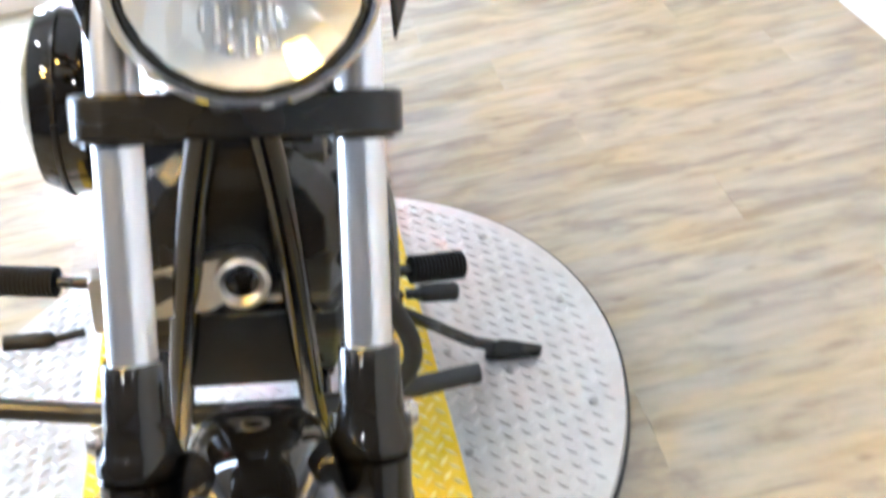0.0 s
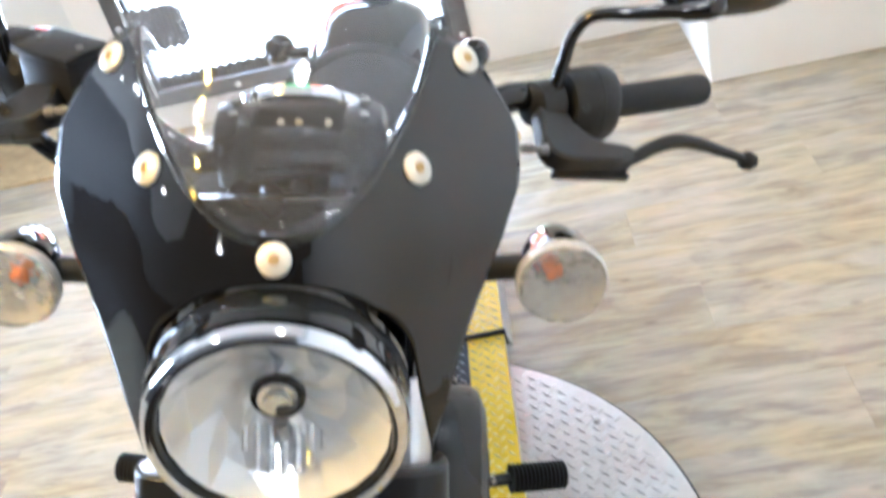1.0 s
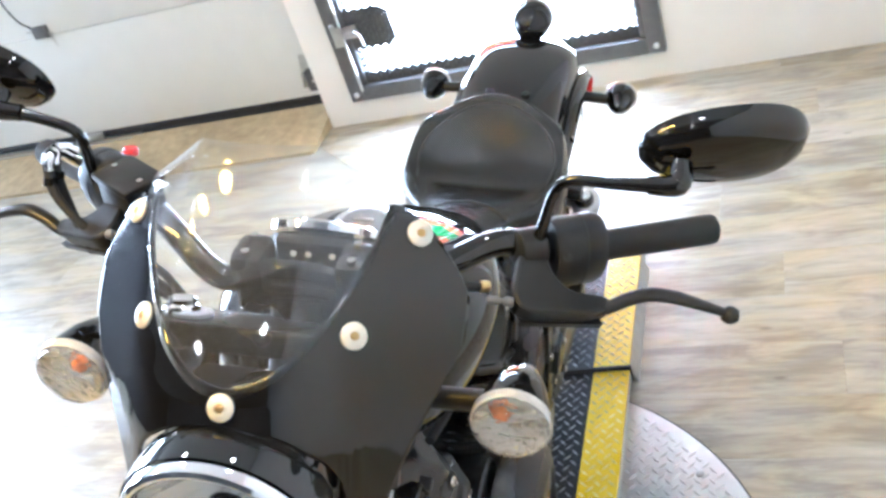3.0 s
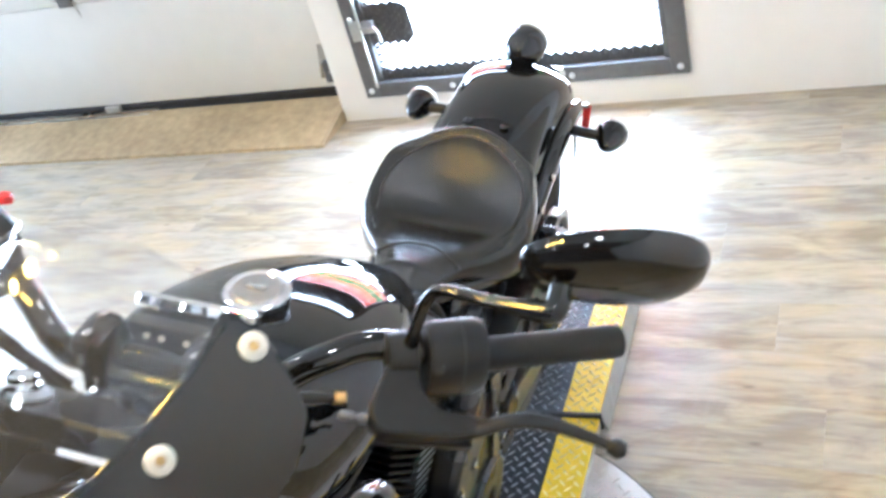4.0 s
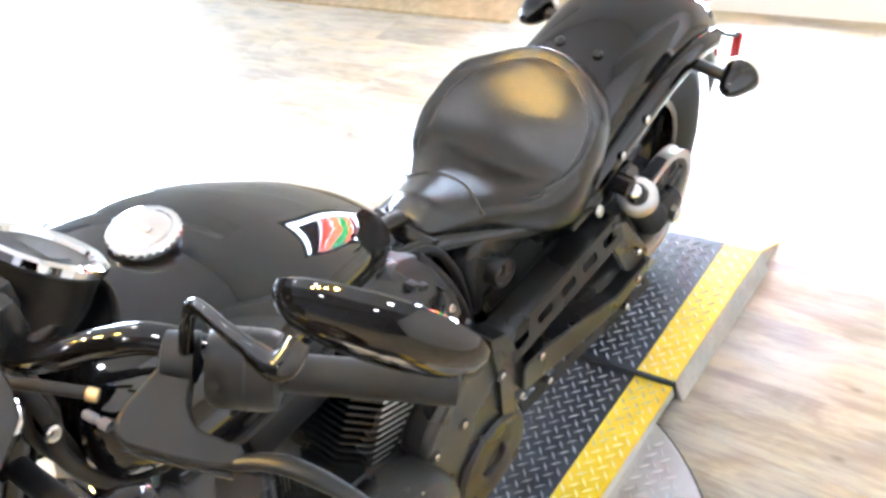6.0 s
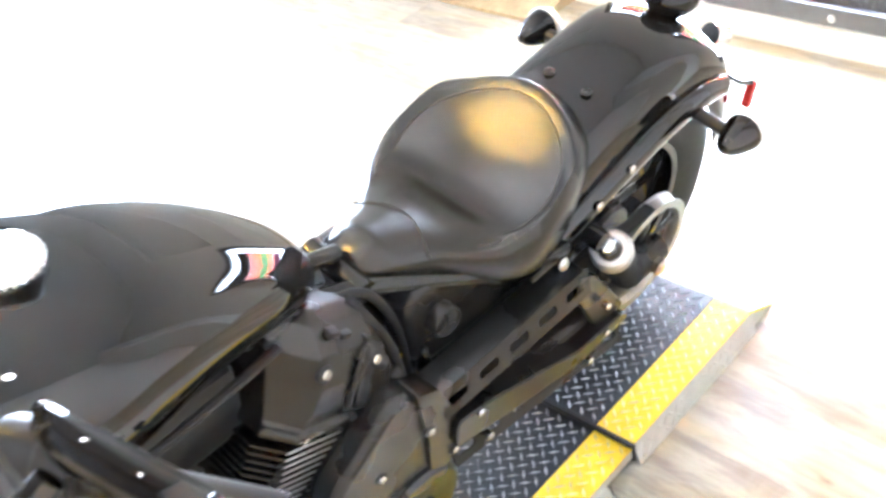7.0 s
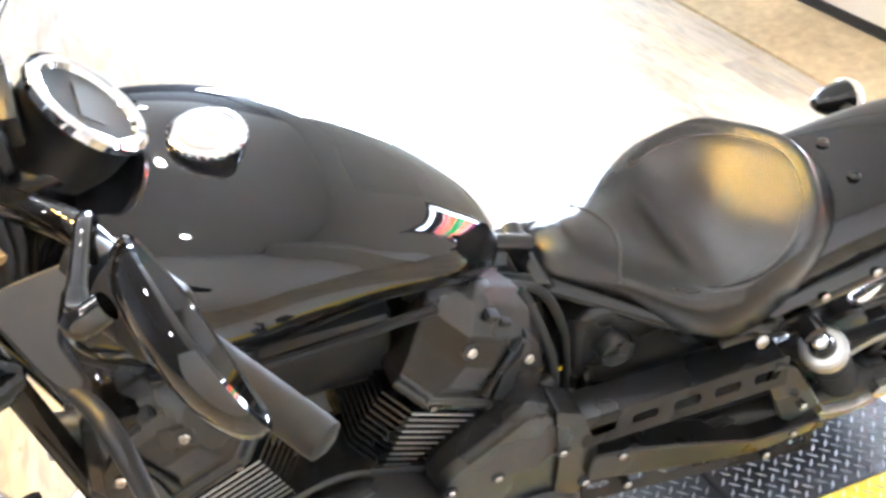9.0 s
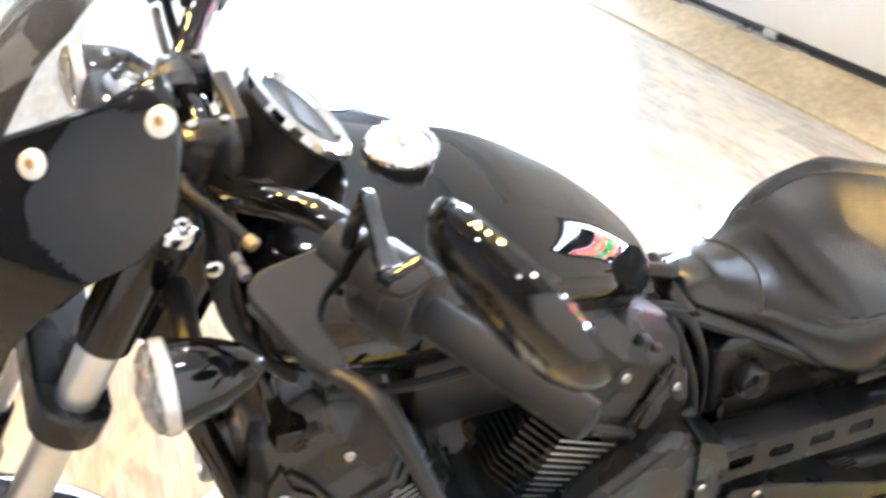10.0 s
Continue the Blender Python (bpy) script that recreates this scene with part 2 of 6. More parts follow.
M_GUARD = material("worn_black_tube", (0.018, 0.018, 0.018), 0.34, grain=0.3, grain_scale=50, wear=0.1)
M_SKY = glow_material("bright_daylight", (0.94, 0.97, 1.0), 14.0)
M_LAMP = glow_material("warm_lamp_disc", (1.0, 0.72, 0.40), 45.0)
M_SUB = material("underlay", (0.20, 0.16, 0.12), 0.8, grain=0.2)
M_GREEN = backlit_material("green_ink", (0.07, 0.52, 0.22))
M_ORANGE = backlit_material("orange_ink", (0.90, 0.34, 0.17))
M_PINK = backlit_material("dull_red_ink", (0.75, 0.22, 0.16))
M_PURPLE = backlit_material("dark_purple_ink", (0.22, 0.07, 0.14))
M_INK = material("black_ink", (0.02, 0.015, 0.015), 0.5, grain=0.1)
M_PANE = glass_material("window_glass", (0.96, 0.97, 0.97), 0.0, 1.0)

# ---- mesh helpers ----


def V(*p):
    return Vector(p)


def part(name, bm, mat, parent=None, label="", m=None, angle=38, smooth=True):
    """Links a bmesh as one mesh object, under a thing or a part."""
    me = bpy.data.meshes.new(name)
    bmesh.ops.recalc_face_normals(bm, faces=bm.faces)
    bm.to_mesh(me)
    bm.free()
    me.materials.append(mat)
    if smooth:
        me.shade_smooth()
        me.set_sharp_from_angle(angle=radians(angle))
    ob = new(name, me)
    if parent:
        ob.parent = parent
    if m is not None:
        ob.matrix_local = m
    return tagged(ob, label)


def solid(ob, thick, offset=-1.0):
    mod = ob.modifiers.new("thickness", "SOLIDIFY")
    mod.thickness, mod.offset = thick, offset
    return ob


def rounded(ob, width, segments=2, angle=30):
    mod = ob.modifiers.new("edges", "BEVEL")
    mod.width, mod.segments, mod.limit_method, mod.angle_limit = width, segments, "ANGLE", radians(angle)
    mod.harden_normals = False
    return ob


def add_box(bm, lo, hi, bevel=0.0, m=None):
    c, s = (V(*lo) + V(*hi)) / 2, V(*hi) - V(*lo)
    made = bmesh.ops.create_cube(bm, size=1.0, matrix=Matrix.Translation(c) @ Matrix.Diagonal((*s, 1)))
    verts = made["verts"]
    if bevel:
        edges = {e for v in verts for e in v.link_edges}
        out = bmesh.ops.bevel(bm, geom=list(edges), offset=bevel, segments=2, affect="EDGES", profile=0.5)
        verts = list({v for f in out["faces"] for v in f.verts} | {v for v in verts if v.is_valid})
    if m is not None:
        bmesh.ops.transform(bm, matrix=m, verts=verts)
    return bm


def box(lo, hi, bevel=0.0, m=None):
    return add_box(bmesh.new(), lo, hi, bevel, m)


def add_rings(bm, rings, closed_ends=True, around=True):
    """Skins a row of equal rings of points."""
    rows = [[bm.verts.new(p) for p in ring] for ring in rings]
    n = len(rows[0])
    for a, b in zip(rows, rows[1:]):
        for i in range(n if around else n - 1):
            j = (i + 1) % n
            bm.faces.new((a[i], a[j], b[j], b[i]))
    if closed_ends and around:
        bm.faces.new(rows[0][::-1])
        bm.faces.new(rows[-1])
    return bm


def smooth_path(points, steps=6):
    """A Catmull-Rom line through the points."""
    p = [V(*q) for q in points]
    p = [2 * p[0] - p[1], *p, 2 * p[-1] - p[-2]]
    out = []
    for a, b, c, d in zip(p, p[1:], p[2:], p[3:]):
        for k in range(steps):
            t = k / steps
            out.append(0.5 * (2 * b + (c - a) * t + (2 * a - 5 * b + 4 * c - d) * t * t + (3 * b - a - 3 * c + d) * t ** 3))
    return [*out, p[-2]]


def add_tube(bm, points, radius, sides=12, steps=6, flat=1.0, up=(0, 0, 1), bend=True):
    """A round (or flattened) bar along a smooth line. radius: one, or one for each given point."""
    line = smooth_path(points, steps) if bend and len(points) > 2 else [V(*q) for q in points]
    if isinstance(radius, (int, float)):
        radii = [radius] * len(line)
    else:
        at = np.linspace(0, len(radius) - 1, len(line))
        radii = np.interp(at, range(len(radius)), radius).tolist()
    rings, prev = [], V(*up)
    for i, q in enumerate(line):
        way = (line[min(i + 1, len(line) - 1)] - line[max(i - 1, 0)]).normalized()
        side = way.cross(prev)
        if side.length < 1e-4:
            side = way.cross(V(1, 0.1, 0))
        side.normalize()
        top = side.cross(way).normalized()
        prev = top
        rings.append([q + radii[i] * (math.cos(a) * side + flat * math.sin(a) * top)
                      for a in (2 * math.pi * k / sides for k in range(sides))])
    return add_rings(bm, rings)


def tube(points, radius, **k):
    return add_tube(bmesh.new(), points, radius, **k)


def frame_to(at, axis):
    """A pose at a point whose z axis lies along the given way."""
    return Matrix.Translation(V(*at)) @ V(*axis).to_track_quat("Z", "Y").to_matrix().to_4x4()


def add_lathe(bm, profile, m, seg=32, ends=True):
    """Turns (radius, height) about the z axis of the pose m."""
    rings = [[m @ V(max(r, 1e-5) * math.cos(a), max(r, 1e-5) * math.sin(a), h) for a in (2 * math.pi * k / seg for k in range(seg))]
             for r, h in profile]
    return add_rings(bm, rings, ends)


def lathe(profile, m, seg=32, ends=True):
    return add_lathe(bmesh.new(), profile, m, seg, ends)


def add_prism(bm, outline, lo, hi, to):
    """A flat outline of (a, b) pushed from lo to hi; to(a, b, c) gives the point."""
    return add_rings(bm, [[to(a, b, c) for a, b in outline] for c in (lo, hi)])


def prism(outline, lo, hi, to):
    return add_prism(bmesh.new(), outline, lo, hi, to)


def side_yz(a, b, c):
    return V(c, a, b)


def rounded_outline(points, r, n=4):
    """Rounds the corners of a flat outline."""
    out, k = [], len(points)
    for i in range(k):
        a, b, c = (Vector(points[(i + d) % k]) for d in (-1, 0, 1))
        u, w = (a - b), (c - b)
        d = min(r, u.length * 0.45, w.length * 0.45)
        p, q = b + u.normalized() * d, b + w.normalized() * d
        for s in range(n + 1):
            t = s / n
            out.append(tuple((1 - t) ** 2 * p + 2 * t * (1 - t) * b + t * t * q))
    return out

# ---- the room ----
BACK, LEFT, RIGHT, FRONT, TOP = 3.60, -6.6, 1.53, -3.2, 2.9


def boxes_part(name, spans, mat, parent=None, label="", bevel=0.0):
    bm = bmesh.new()
    for lo, hi in spans:
        add_box(bm, lo, hi, bevel)
    return part(name, bm, mat, parent, label, smooth=False)


def setting(ob, label, category):
    return tagged(ob, label, category, kind="structure")


DOOR = (-1.045, 0.228, 0.110, 1.57)     # x from, x to, z from, z to
GARAGE = (-3.78, -1.19, 0.0, 2.35)
WINDOW = (-6.35, -3.95, 0.15, 2.35)
y0, y1 = BACK, BACK + 0.22
spans = []
edge = LEFT
for a, b, lo, hi in (WINDOW, GARAGE, DOOR):
    spans.append(((edge, y0, 0), (a, y1, TOP)))
    if lo > 0:
        spans.append(((a, y0, 0), (b, y1, lo)))
    spans.append(((a, y0, hi), (b, y1, TOP)))
    edge = b
spans.append(((edge, y0, 0), (0.97, y1, TOP)))
setting(boxes_part("wall_north", spans, M_WALL), "white painted wall with a door and openings", "wall")
setting(boxes_part("wall_pier", [((0.97, 3.07, 0), (RIGHT + 0.15, y1, TOP))], M_WALL, bevel=0.006), "white painted wall pier standing forward of the wall", "wall")
setting(boxes_part("wall_east", [((RIGHT, FRONT, 0), (RIGHT + 0.15, 3.07, TOP))], M_WALL), "plain white painted side wall", "wall")
# opening of an added side window out of view: y from, to, z from, to
SIDE = (2.75, 3.45, 0.2, 2.3)
w0, w1 = LEFT - 0.15, LEFT
# unseen west and south walls, dark so the bodywork mirrors darkness
setting(boxes_part("wall_west", [((w0, FRONT, 0), (w1, SIDE[0], TOP)), ((w0, SIDE[1], 0), (w1, y1, TOP)), ((w0, SIDE[0], 0), (w1, SIDE[1], SIDE[2])), ((w0, SIDE[0], SIDE[3]), (w1, SIDE[1], TOP))], M_UNSEENWALL),
        "unseen side wall, made dark for reflections, with a window", "wall")
setting(boxes_part("wall_south", [((LEFT - 0.15, FRONT - 0.15, 0), (RIGHT + 0.15, FRONT, TOP))], M_UNSEENWALL), "plain unseen wall, made dark for reflections", "wall")
setting(boxes_part("ceiling", [((-3.4, -0.35, TOP), (RIGHT + 0.15, y1, TOP + 0.1))], M_CEIL), "plain pale ceiling", "ceiling")
# unseen southern and western ceiling, darkened to keep cowl reflections dark
setting(boxes_part("ceiling_2", [((LEFT - 0.15, FRONT - 0.15, TOP), (RIGHT + 0.15, -0.35, TOP + 0.1)), ((LEFT - 0.15, -0.35, TOP), (-3.4, y1, TOP + 0.1))], M_UNSEENCEIL), "plain unseen ceiling part, made dark for reflections", "ceiling")
floor = setting(boxes_part("floor", [((LEFT - 0.15, FRONT - 0.15, -0.12), (RIGHT + 0.15, y1 + 0.1, -0.006))], M_SUB),
                "pale grey-brown wood-look plank floor", "floor")
# bright daylight outside the openings
setting(boxes_part("backdrop", [((-9.0, 4.9, -1.0), (4.0, 4.92, 5.0))], M_SKY), "plain overexposed daylight outside", "backdrop")
# glowing sheet behind the added side window
setting(boxes_part("backdrop_2", [((-8.02, FRONT, -1.0), (-8.0, 4.9, 5.0))], M_SKY), "plain overexposed daylight outside", "backdrop")
setting(boxes_part("ground", [((-9.0, y1, -0.14), (4.0, 4.9, -0.10))], M_WALL), "pale concrete apron outside the doors", "ground")

# ceiling lamps
for k, (x, y) in enumerate(((0.55, -0.9), (0.75, 0.35), (-0.9, 0.35), (-0.9, -0.9), (0.75, 1.7), (-0.9, 1.7), (-2.6, 0.35), (-2.6, 1.7))):
    lamp = tagged(new("ceiling_light"), "small round warm ceiling light", "lamp", "ceiling lights")
    lamp.location = (x, y, TOP)
    part("housing", lathe([(0.055, -0.001), (0.095, -0.001), (0.095, -0.022), (0.085, -0.03), (0.07, -0.03), (0.068, -0.012), (0.055, -0.012)],
                          Matrix.Identity(4), 28, False), M_CEIL, lamp, "white round lamp housing")
    part("diffuser", lathe([(0.0, -0.014), (0.068, -0.014)], Matrix.Identity(4), 24, False), M_LAMP, lamp, "glowing warm disc")
    data = bpy.data.lights.new("ceiling_lamp", "AREA")
    data.shape, data.size, data.energy, data.color = "DISK", 0.13, 7.0, WARM
    light = new("ceiling_lamp", data)
    light.location = (x, y, TOP - 0.045)

# the grille door in the far wall
grille = tagged(new("grille_door"), "low grey steel framed door with expanded metal mesh and latch", "door")
x0, x1, z0, z1 = DOOR
yf = BACK - 0.03
for name, lo, hi in (("stile", (x0, yf, z0), (x0 + 0.062, yf + 0.05, z1)), ("stile", (x1 - 0.062, yf, z0), (x1, yf + 0.05, z1)),
                     ("rail", (x0 + 0.062, yf, z0), (x1 - 0.062, yf + 0.05, z0 + 0.062)),
                     ("rail", (x0 + 0.062, yf, z1 - 0.062), (x1 - 0.062, yf + 0.05, z1))):
    part(name, box(lo, hi, 0.004), M_GREYSTEEL, grille)
for x, w in ((x0 + 0.062, 1), (x1 - 0.062, -1)):
    part("inner_channel", box((min(x, x + w * 0.022), yf + 0.012, z0 + 0.062), (max(x, x + w * 0.022), yf + 0.05, z1 - 0.062), 0.002), M_GREYSTEEL, grille)


def expanded_metal(bm, xa, xb, za, zb, y, px=0.036, pz=0.015, r=0.0028):
    """Diamond mesh of flat strands."""
    nx, nz = max(1, round((xb - xa) / px)), max(1, round((zb - za) / pz))
    for i in range(nx):
        for j in range(nz):
            cx, cz = xa + (i + 0.5 + 0.5 * (j % 2)) * px, za + (j + 0.5) * pz
            for sx in (-1, 1):
                for sz in (-1, 1):
                    p, q = V(cx, y, cz + sz * pz), V(cx + sx * px / 2, y + 0.004, cz)
                    n = V(0, 0.0015, r * 1.6)
                    f = [bm.verts.new(v) for v in (p - n, q - n, q + n, p + n)]
                    bm.faces.new(f)
    return bm


bm = bmesh.new()
expanded_metal(bm, x0 + 0.06, x0 + 0.105, z0 + 0.07, z1 - 0.07, yf + 0.03)
expanded_metal(bm, x1 - 0.10, x1 - 0.08, z0 + 0.07, z1 - 0.07, yf + 0.03)
expanded_metal(bm, x0 + 0.06, x1 - 0.09, z0 + 0.05, z0 + 0.100, yf + 0.03, r=0.0068)
expanded_metal(bm, x0 + 0.068, x1 - 0.09, z0 + 0.057, z0 + 0.092, yf + 0.036, r=0.0068)
mesh = part("mesh_edge", bm, M_MESH, grille, "dark expanded metal mesh", smooth=False)
solid(mesh, 0.003, 0)
bm = expanded_metal(bmesh.new(), x0 + 0.07, x0 + 0.235, 0.335, 0.475, yf + 0.022, r=0.0075)
expanded_metal(bm, x0 + 0.076, x0 + 0.232, 0.338, 0.478, yf + 0.030, r=0.0075)
solid(part("latch_guard", bm, M_MESH, grille, "doubled dark mesh guard behind the latch", smooth=False), 0.004, 0)
for x, z in ((x0 + 0.03, z0 + 0.03), (x1 - 0.03, z0 + 0.03), (x0 + 0.03, 0.44), (x0 + 0.38, z0 + 0.028), (x1 - 0.42, z0 + 0.028), (x0 + 0.03, 1.1), (x1 - 0.03, 1.1)):
    part("bolt", lathe([(0.012, 0), (0.012, 0.003), (0.008, 0.007), (0, 0.008)], frame_to((x, yf, z), (0, -1, 0)), 12), M_ZINC, grille)
part("latch_plate", box((x0 + 0.022, yf - 0.008, 0.355), (x0 + 0.06, yf, 0.435), 0.002), M_ZINC, grille, "zinc latch plate")
part("latch_plate", box((x0 + 0.075, yf - 0.012, 0.385), (x0 + 0.125, yf + 0.01, 0.43), 0.002), M_ZINC, grille, "zinc latch keeper")
part("drop_rod", tube([(x0 + 0.068, yf - 0.012, 1.0), (x0 + 0.068, yf - 0.012, 0.16)], 0.006, sides=8), M_ZINC, grille, "bright drop bolt rod")
part("rod_handle", tube([(x0 + 0.068, yf - 0.012, 0.405), (x0 + 0.11, yf - 0.02, 0.408), (x0 + 0.14, yf - 0.022, 0.40), (x0 + 0.147, yf - 0.022, 0.35)], 0.006, sides=8), M_ZINC, grille, "bent bright handle")
part("pane", box((x0 + 0.05, BACK + 0.10, z0 + 0.02), (x1 - 0.05, BACK + 0.106, z1 - 0.02)), M_PANE, grille, "clear glass").visible_shadow = False
# far window
win = tagged(new("window_1"), "grey framed window with white daylight behind", "window", kind="structure")
x0, x1, z0, z1 = WINDOW
for name, lo, hi in (("frame", (x0, BACK + 0.03, z0), (x0 + 0.06, BACK + 0.09, z1)), ("frame", (x1 - 0.06, BACK + 0.03, z0), (x1, BACK + 0.09, z1)),
                     ("frame", (x0 + 0.06, BACK + 0.03, z0), (x1 - 0.06, BACK + 0.09, z0 + 0.06)),
                     ("frame", (x0 + 0.06, BACK + 0.03, z1 - 0.06), (x1 - 0.06, BACK + 0.09, z1))):
    part(name, box(lo, hi, 0.003), M_GREYSTEEL, win)
part("pane", box((x0 + 0.05, BACK + 0.10, z0 + 0.02), (x1 - 0.05, BACK + 0.106, z1 - 0.02)), M_PANE, win, "clear glass").visible_shadow = False

# side window out of view, added to light the floor from the left
win2 = tagged(new("window_2"), "unseen side window added for daylight and floor glare", "window", kind="structure")
ya, yb, za, zb = SIDE
for lo, hi in (((LEFT - 0.09, ya, za), (LEFT - 0.03, ya + 0.06, zb)), ((LEFT - 0.09, yb - 0.06, za), (LEFT - 0.03, yb, zb)), ((LEFT - 0.09, ya + 0.06, za), (LEFT - 0.03, yb - 0.06, za + 0.06)), ((LEFT - 0.09, ya + 0.06, zb - 0.06), (LEFT - 0.03, yb - 0.06, zb))):
    part("frame", box(lo, hi, 0.003), M_GREYSTEEL, win2)
part("pane", box((LEFT - 0.106, ya + 0.05, za + 0.02), (LEFT - 0.10, yb - 0.05, zb - 0.02)), M_PANE, win2, "clear glass").visible_shadow = False

# a printed sign hanging in the glazed door, seen in the tank's shine
sign = tagged(new("hanging_sign"), "printed sign, orange bands and green lettering, hung in the door", "sign")
sx0, sx1, sz0, sz1, sy_ = -0.86, 0.16, 0.62, 1.44, 3.66
for lo, hi in (((sx0, sy_, sz0), (sx1, sy_ + 0.006, sz0 + 0.02)), ((sx0, sy_, sz1 - 0.03), (sx1, sy_ + 0.006, sz1)), ((sx0, sy_, sz0 + 0.02), (sx0 + 0.02, sy_ + 0.006, sz1 - 0.03)), ((sx1 - 0.02, sy_, sz0 + 0.02), (sx1, sy_ + 0.006, sz1 - 0.03))):
    part("border", box(lo, hi), M_INK, sign, "black printed border", smooth=False)
for lo, hi, m in ((0.02, 0.13, M_PURPLE), (0.525, 0.62, M_PINK), (0.625, 0.79, M_INK)):
    part("band", box((sx0 + 0.02, sy_ - 0.004, sz0 + lo), (sx1 - 0.02, sy_ - 0.0005, sz0 + hi)), m, sign, smooth=False)
for k in range(9):
    x = sx0 + 0.020 + k * 0.1085
    low, high = 0.225 + 0.03 * (k % 2), 0.38 + 0.025 * (k // 2 % 2)
    for xa, xb, za, zb, m, nm in ((0.0, 0.106, 0.135, low - 0.001, M_ORANGE, "band"), (0.0, 0.050, low, high, M_GREEN, "letter_bar"), (0.0505, 0.058, low, high, M_INK, "letter_bar"),
                                  (0.0585, 0.097, low, high, M_GREEN, "letter_bar"), (0.0975, 0.106, low, high, M_INK, "letter_bar"), (0.0, 0.106, high + 0.001, 0.520, M_ORANGE, "band")):
        part(nm, box((x + xa, sy_ - 0.004, sz0 + za), (x + xb, sy_ - 0.0005, sz0 + zb)), m, sign, smooth=False)

# the sectional garage door
gd = tagged(new("garage_door"), "white steel sectional garage door, closed", "garage door")
gx0, gx1 = GARAGE[0] + 0.03, GARAGE[1] - 0.035
gy = BACK + 0.12
for k in range(5):
    z = 0.106 + k * 0.50
    part("section", box((gx0, gy, z), (gx1, gy + 0.045, z + 0.497), 0.004), M_GDOOR, gd)
part("bottom_seal", box((gx0, gy - 0.004, 0.076), (gx1, gy + 0.04, 0.105), 0.006), M_SEALSHADE, gd, "black rubber bottom seal")
part("seal_lip", box((gx1 - 0.997, gy - 0.002, 0.045), (gx1, gy + 0.036, 0.0755), 0.003), M_SEALSHADE, gd, "black rubber lip")
part("bottom_edge", box((gx0, gy - 0.012, 0.058), (gx1 - 1.0, gy + 0.03, 0.075), 0.003), M_ZINC, gd, "bright metal threshold strip")
for x in (gx0 + 0.04, gx1 - 0.04):
    b = part("corner_bracket", prism([(x - 0.05, 0.15), (x + 0.045, 0.15), (x + 0.045, 0.30), (x - 0.02, 0.30)], gy - 0.006, gy - 0.001, lambda a, b, c: V(a, c, b)), M_ZINC, gd, "zinc corner bracket")
    part("roller", tube([(x + 0.02, gy - 0.03, 0.19), (x + 0.055, gy - 0.03, 0.19)], 0.016, sides=14), M_ZINC, gd)
    part("roller_holder", box((x - 0.005, gy - 0.045, 0.145), (x + 0.035, gy - 0.006, 0.235), 0.003), M_GREYSTEEL, gd)
    h = part("hinge", box((x - 0.03, gy - 0.006, 0.60), (x + 0.04, gy - 0.001, 0.70), 0.002), M_ZINC, gd, "zinc edge hinge")
    part("hinge_roller", tube([(x - 0.02, gy - 0.02, 0.642), (x + 0.05, gy - 0.02, 0.642)], 0.011, sides=12), M_GREYSTEEL, gd)
    part("track", box((x + 0.047 if x > -2 else x - 0.06, gy - 0.06, 0.14), (x + 0.06 if x > -2 else x - 0.047, gy - 0.005, 2.3)), M_ZINC, gd, "galvanised door track")
part("handle", box((-2.50, gy - 0.035, 0.082), (-2.415, gy - 0.0125, 0.112), 0.003), M_ZINC, gd, "small step handle")
part("lock", box((-2.50, gy - 0.02, 0.60), (-2.42, gy - 0.001, 0.655), 0.003), M_GREYSTEEL, gd, "slide lock")
part("lock_bar", tube([(-2.53, gy - 0.012, 0.64), (-2.40, gy - 0.012, 0.612)], 0.006, sides=8), M_ZINC, gd)
part("lock_cord", tube([(-2.54, gy - 0.012, 0.90), (-2.57, gy - 0.02, 0.80), (-2.54, gy - 0.02, 0.70), (-2.49, gy - 0.014, 0.65)], 0.004, sides=6), M_SEALSHADE, gd, "thin dark pull cord")
part("lock_cord", tube([(-2.42, gy - 0.012, 0.62), (-2.405, gy - 0.012, 0.55)], 0.003, sides=6), M_ZINC, gd, "short hanging chain")

# plywood wedge at the foot of the garage door
wedge = tagged(new("threshold_ramp"), "raw plywood wedge ramp along the garage door", "ramp")
for a, b in ((-3.77, -2.612), (-2.610, -1.210)):
    part("top_board", prism([(3.382, 0.0), (3.386, 0.012), (3.67, 0.070), (3.704, 0.070), (3.704, 0.056), (3.67, 0.056), (3.44, 0.0)], a, b, side_yz), M_PLY, wedge, smooth=False)
for x in (-3.785, -1.2095):
    part("end_board", prism([(3.386, 0.0), (3.390, 0.010), (3.67, 0.067), (3.704, 0.067), (3.704, 0.0)], x, x + 0.014, side_yz), M_PLY, wedge, "sawn plywood end", smooth=False)
part("nosing", box((-3.75, 3.666, 0.0705), (-2.25, 3.684, 0.074), 0.001), M_ZINC, wedge, "thin bright metal nosing")

# ---- the turntable and the wheel ramp ----
TX, TY, TR, TZ = -0.062, 1.305, 0.648, 0.022


def add_lozenge(bm, x, y, z, turn, length=0.0142, width=0.0034, height=0.0030):
    """One raised bar of tread plate."""
    c, s = math.cos(turn), math.sin(turn)
    p = [V(x + c * a - s * b, y + s * a + c * b, z + h) for a, b, h in
         ((-length, 0, 0), (0, -width, 0), (length, 0, 0), (0, width, 0), (-length * 0.45, 0, height), (length * 0.45, 0, height))]
    v = [bm.verts.new(q) for q in p]
    for f in ((0, 1, 5, 4), (1, 2, 5), (2, 3, 5), (3, 0, 4, 5)):
        bm.faces.new([v[i] for i in f])


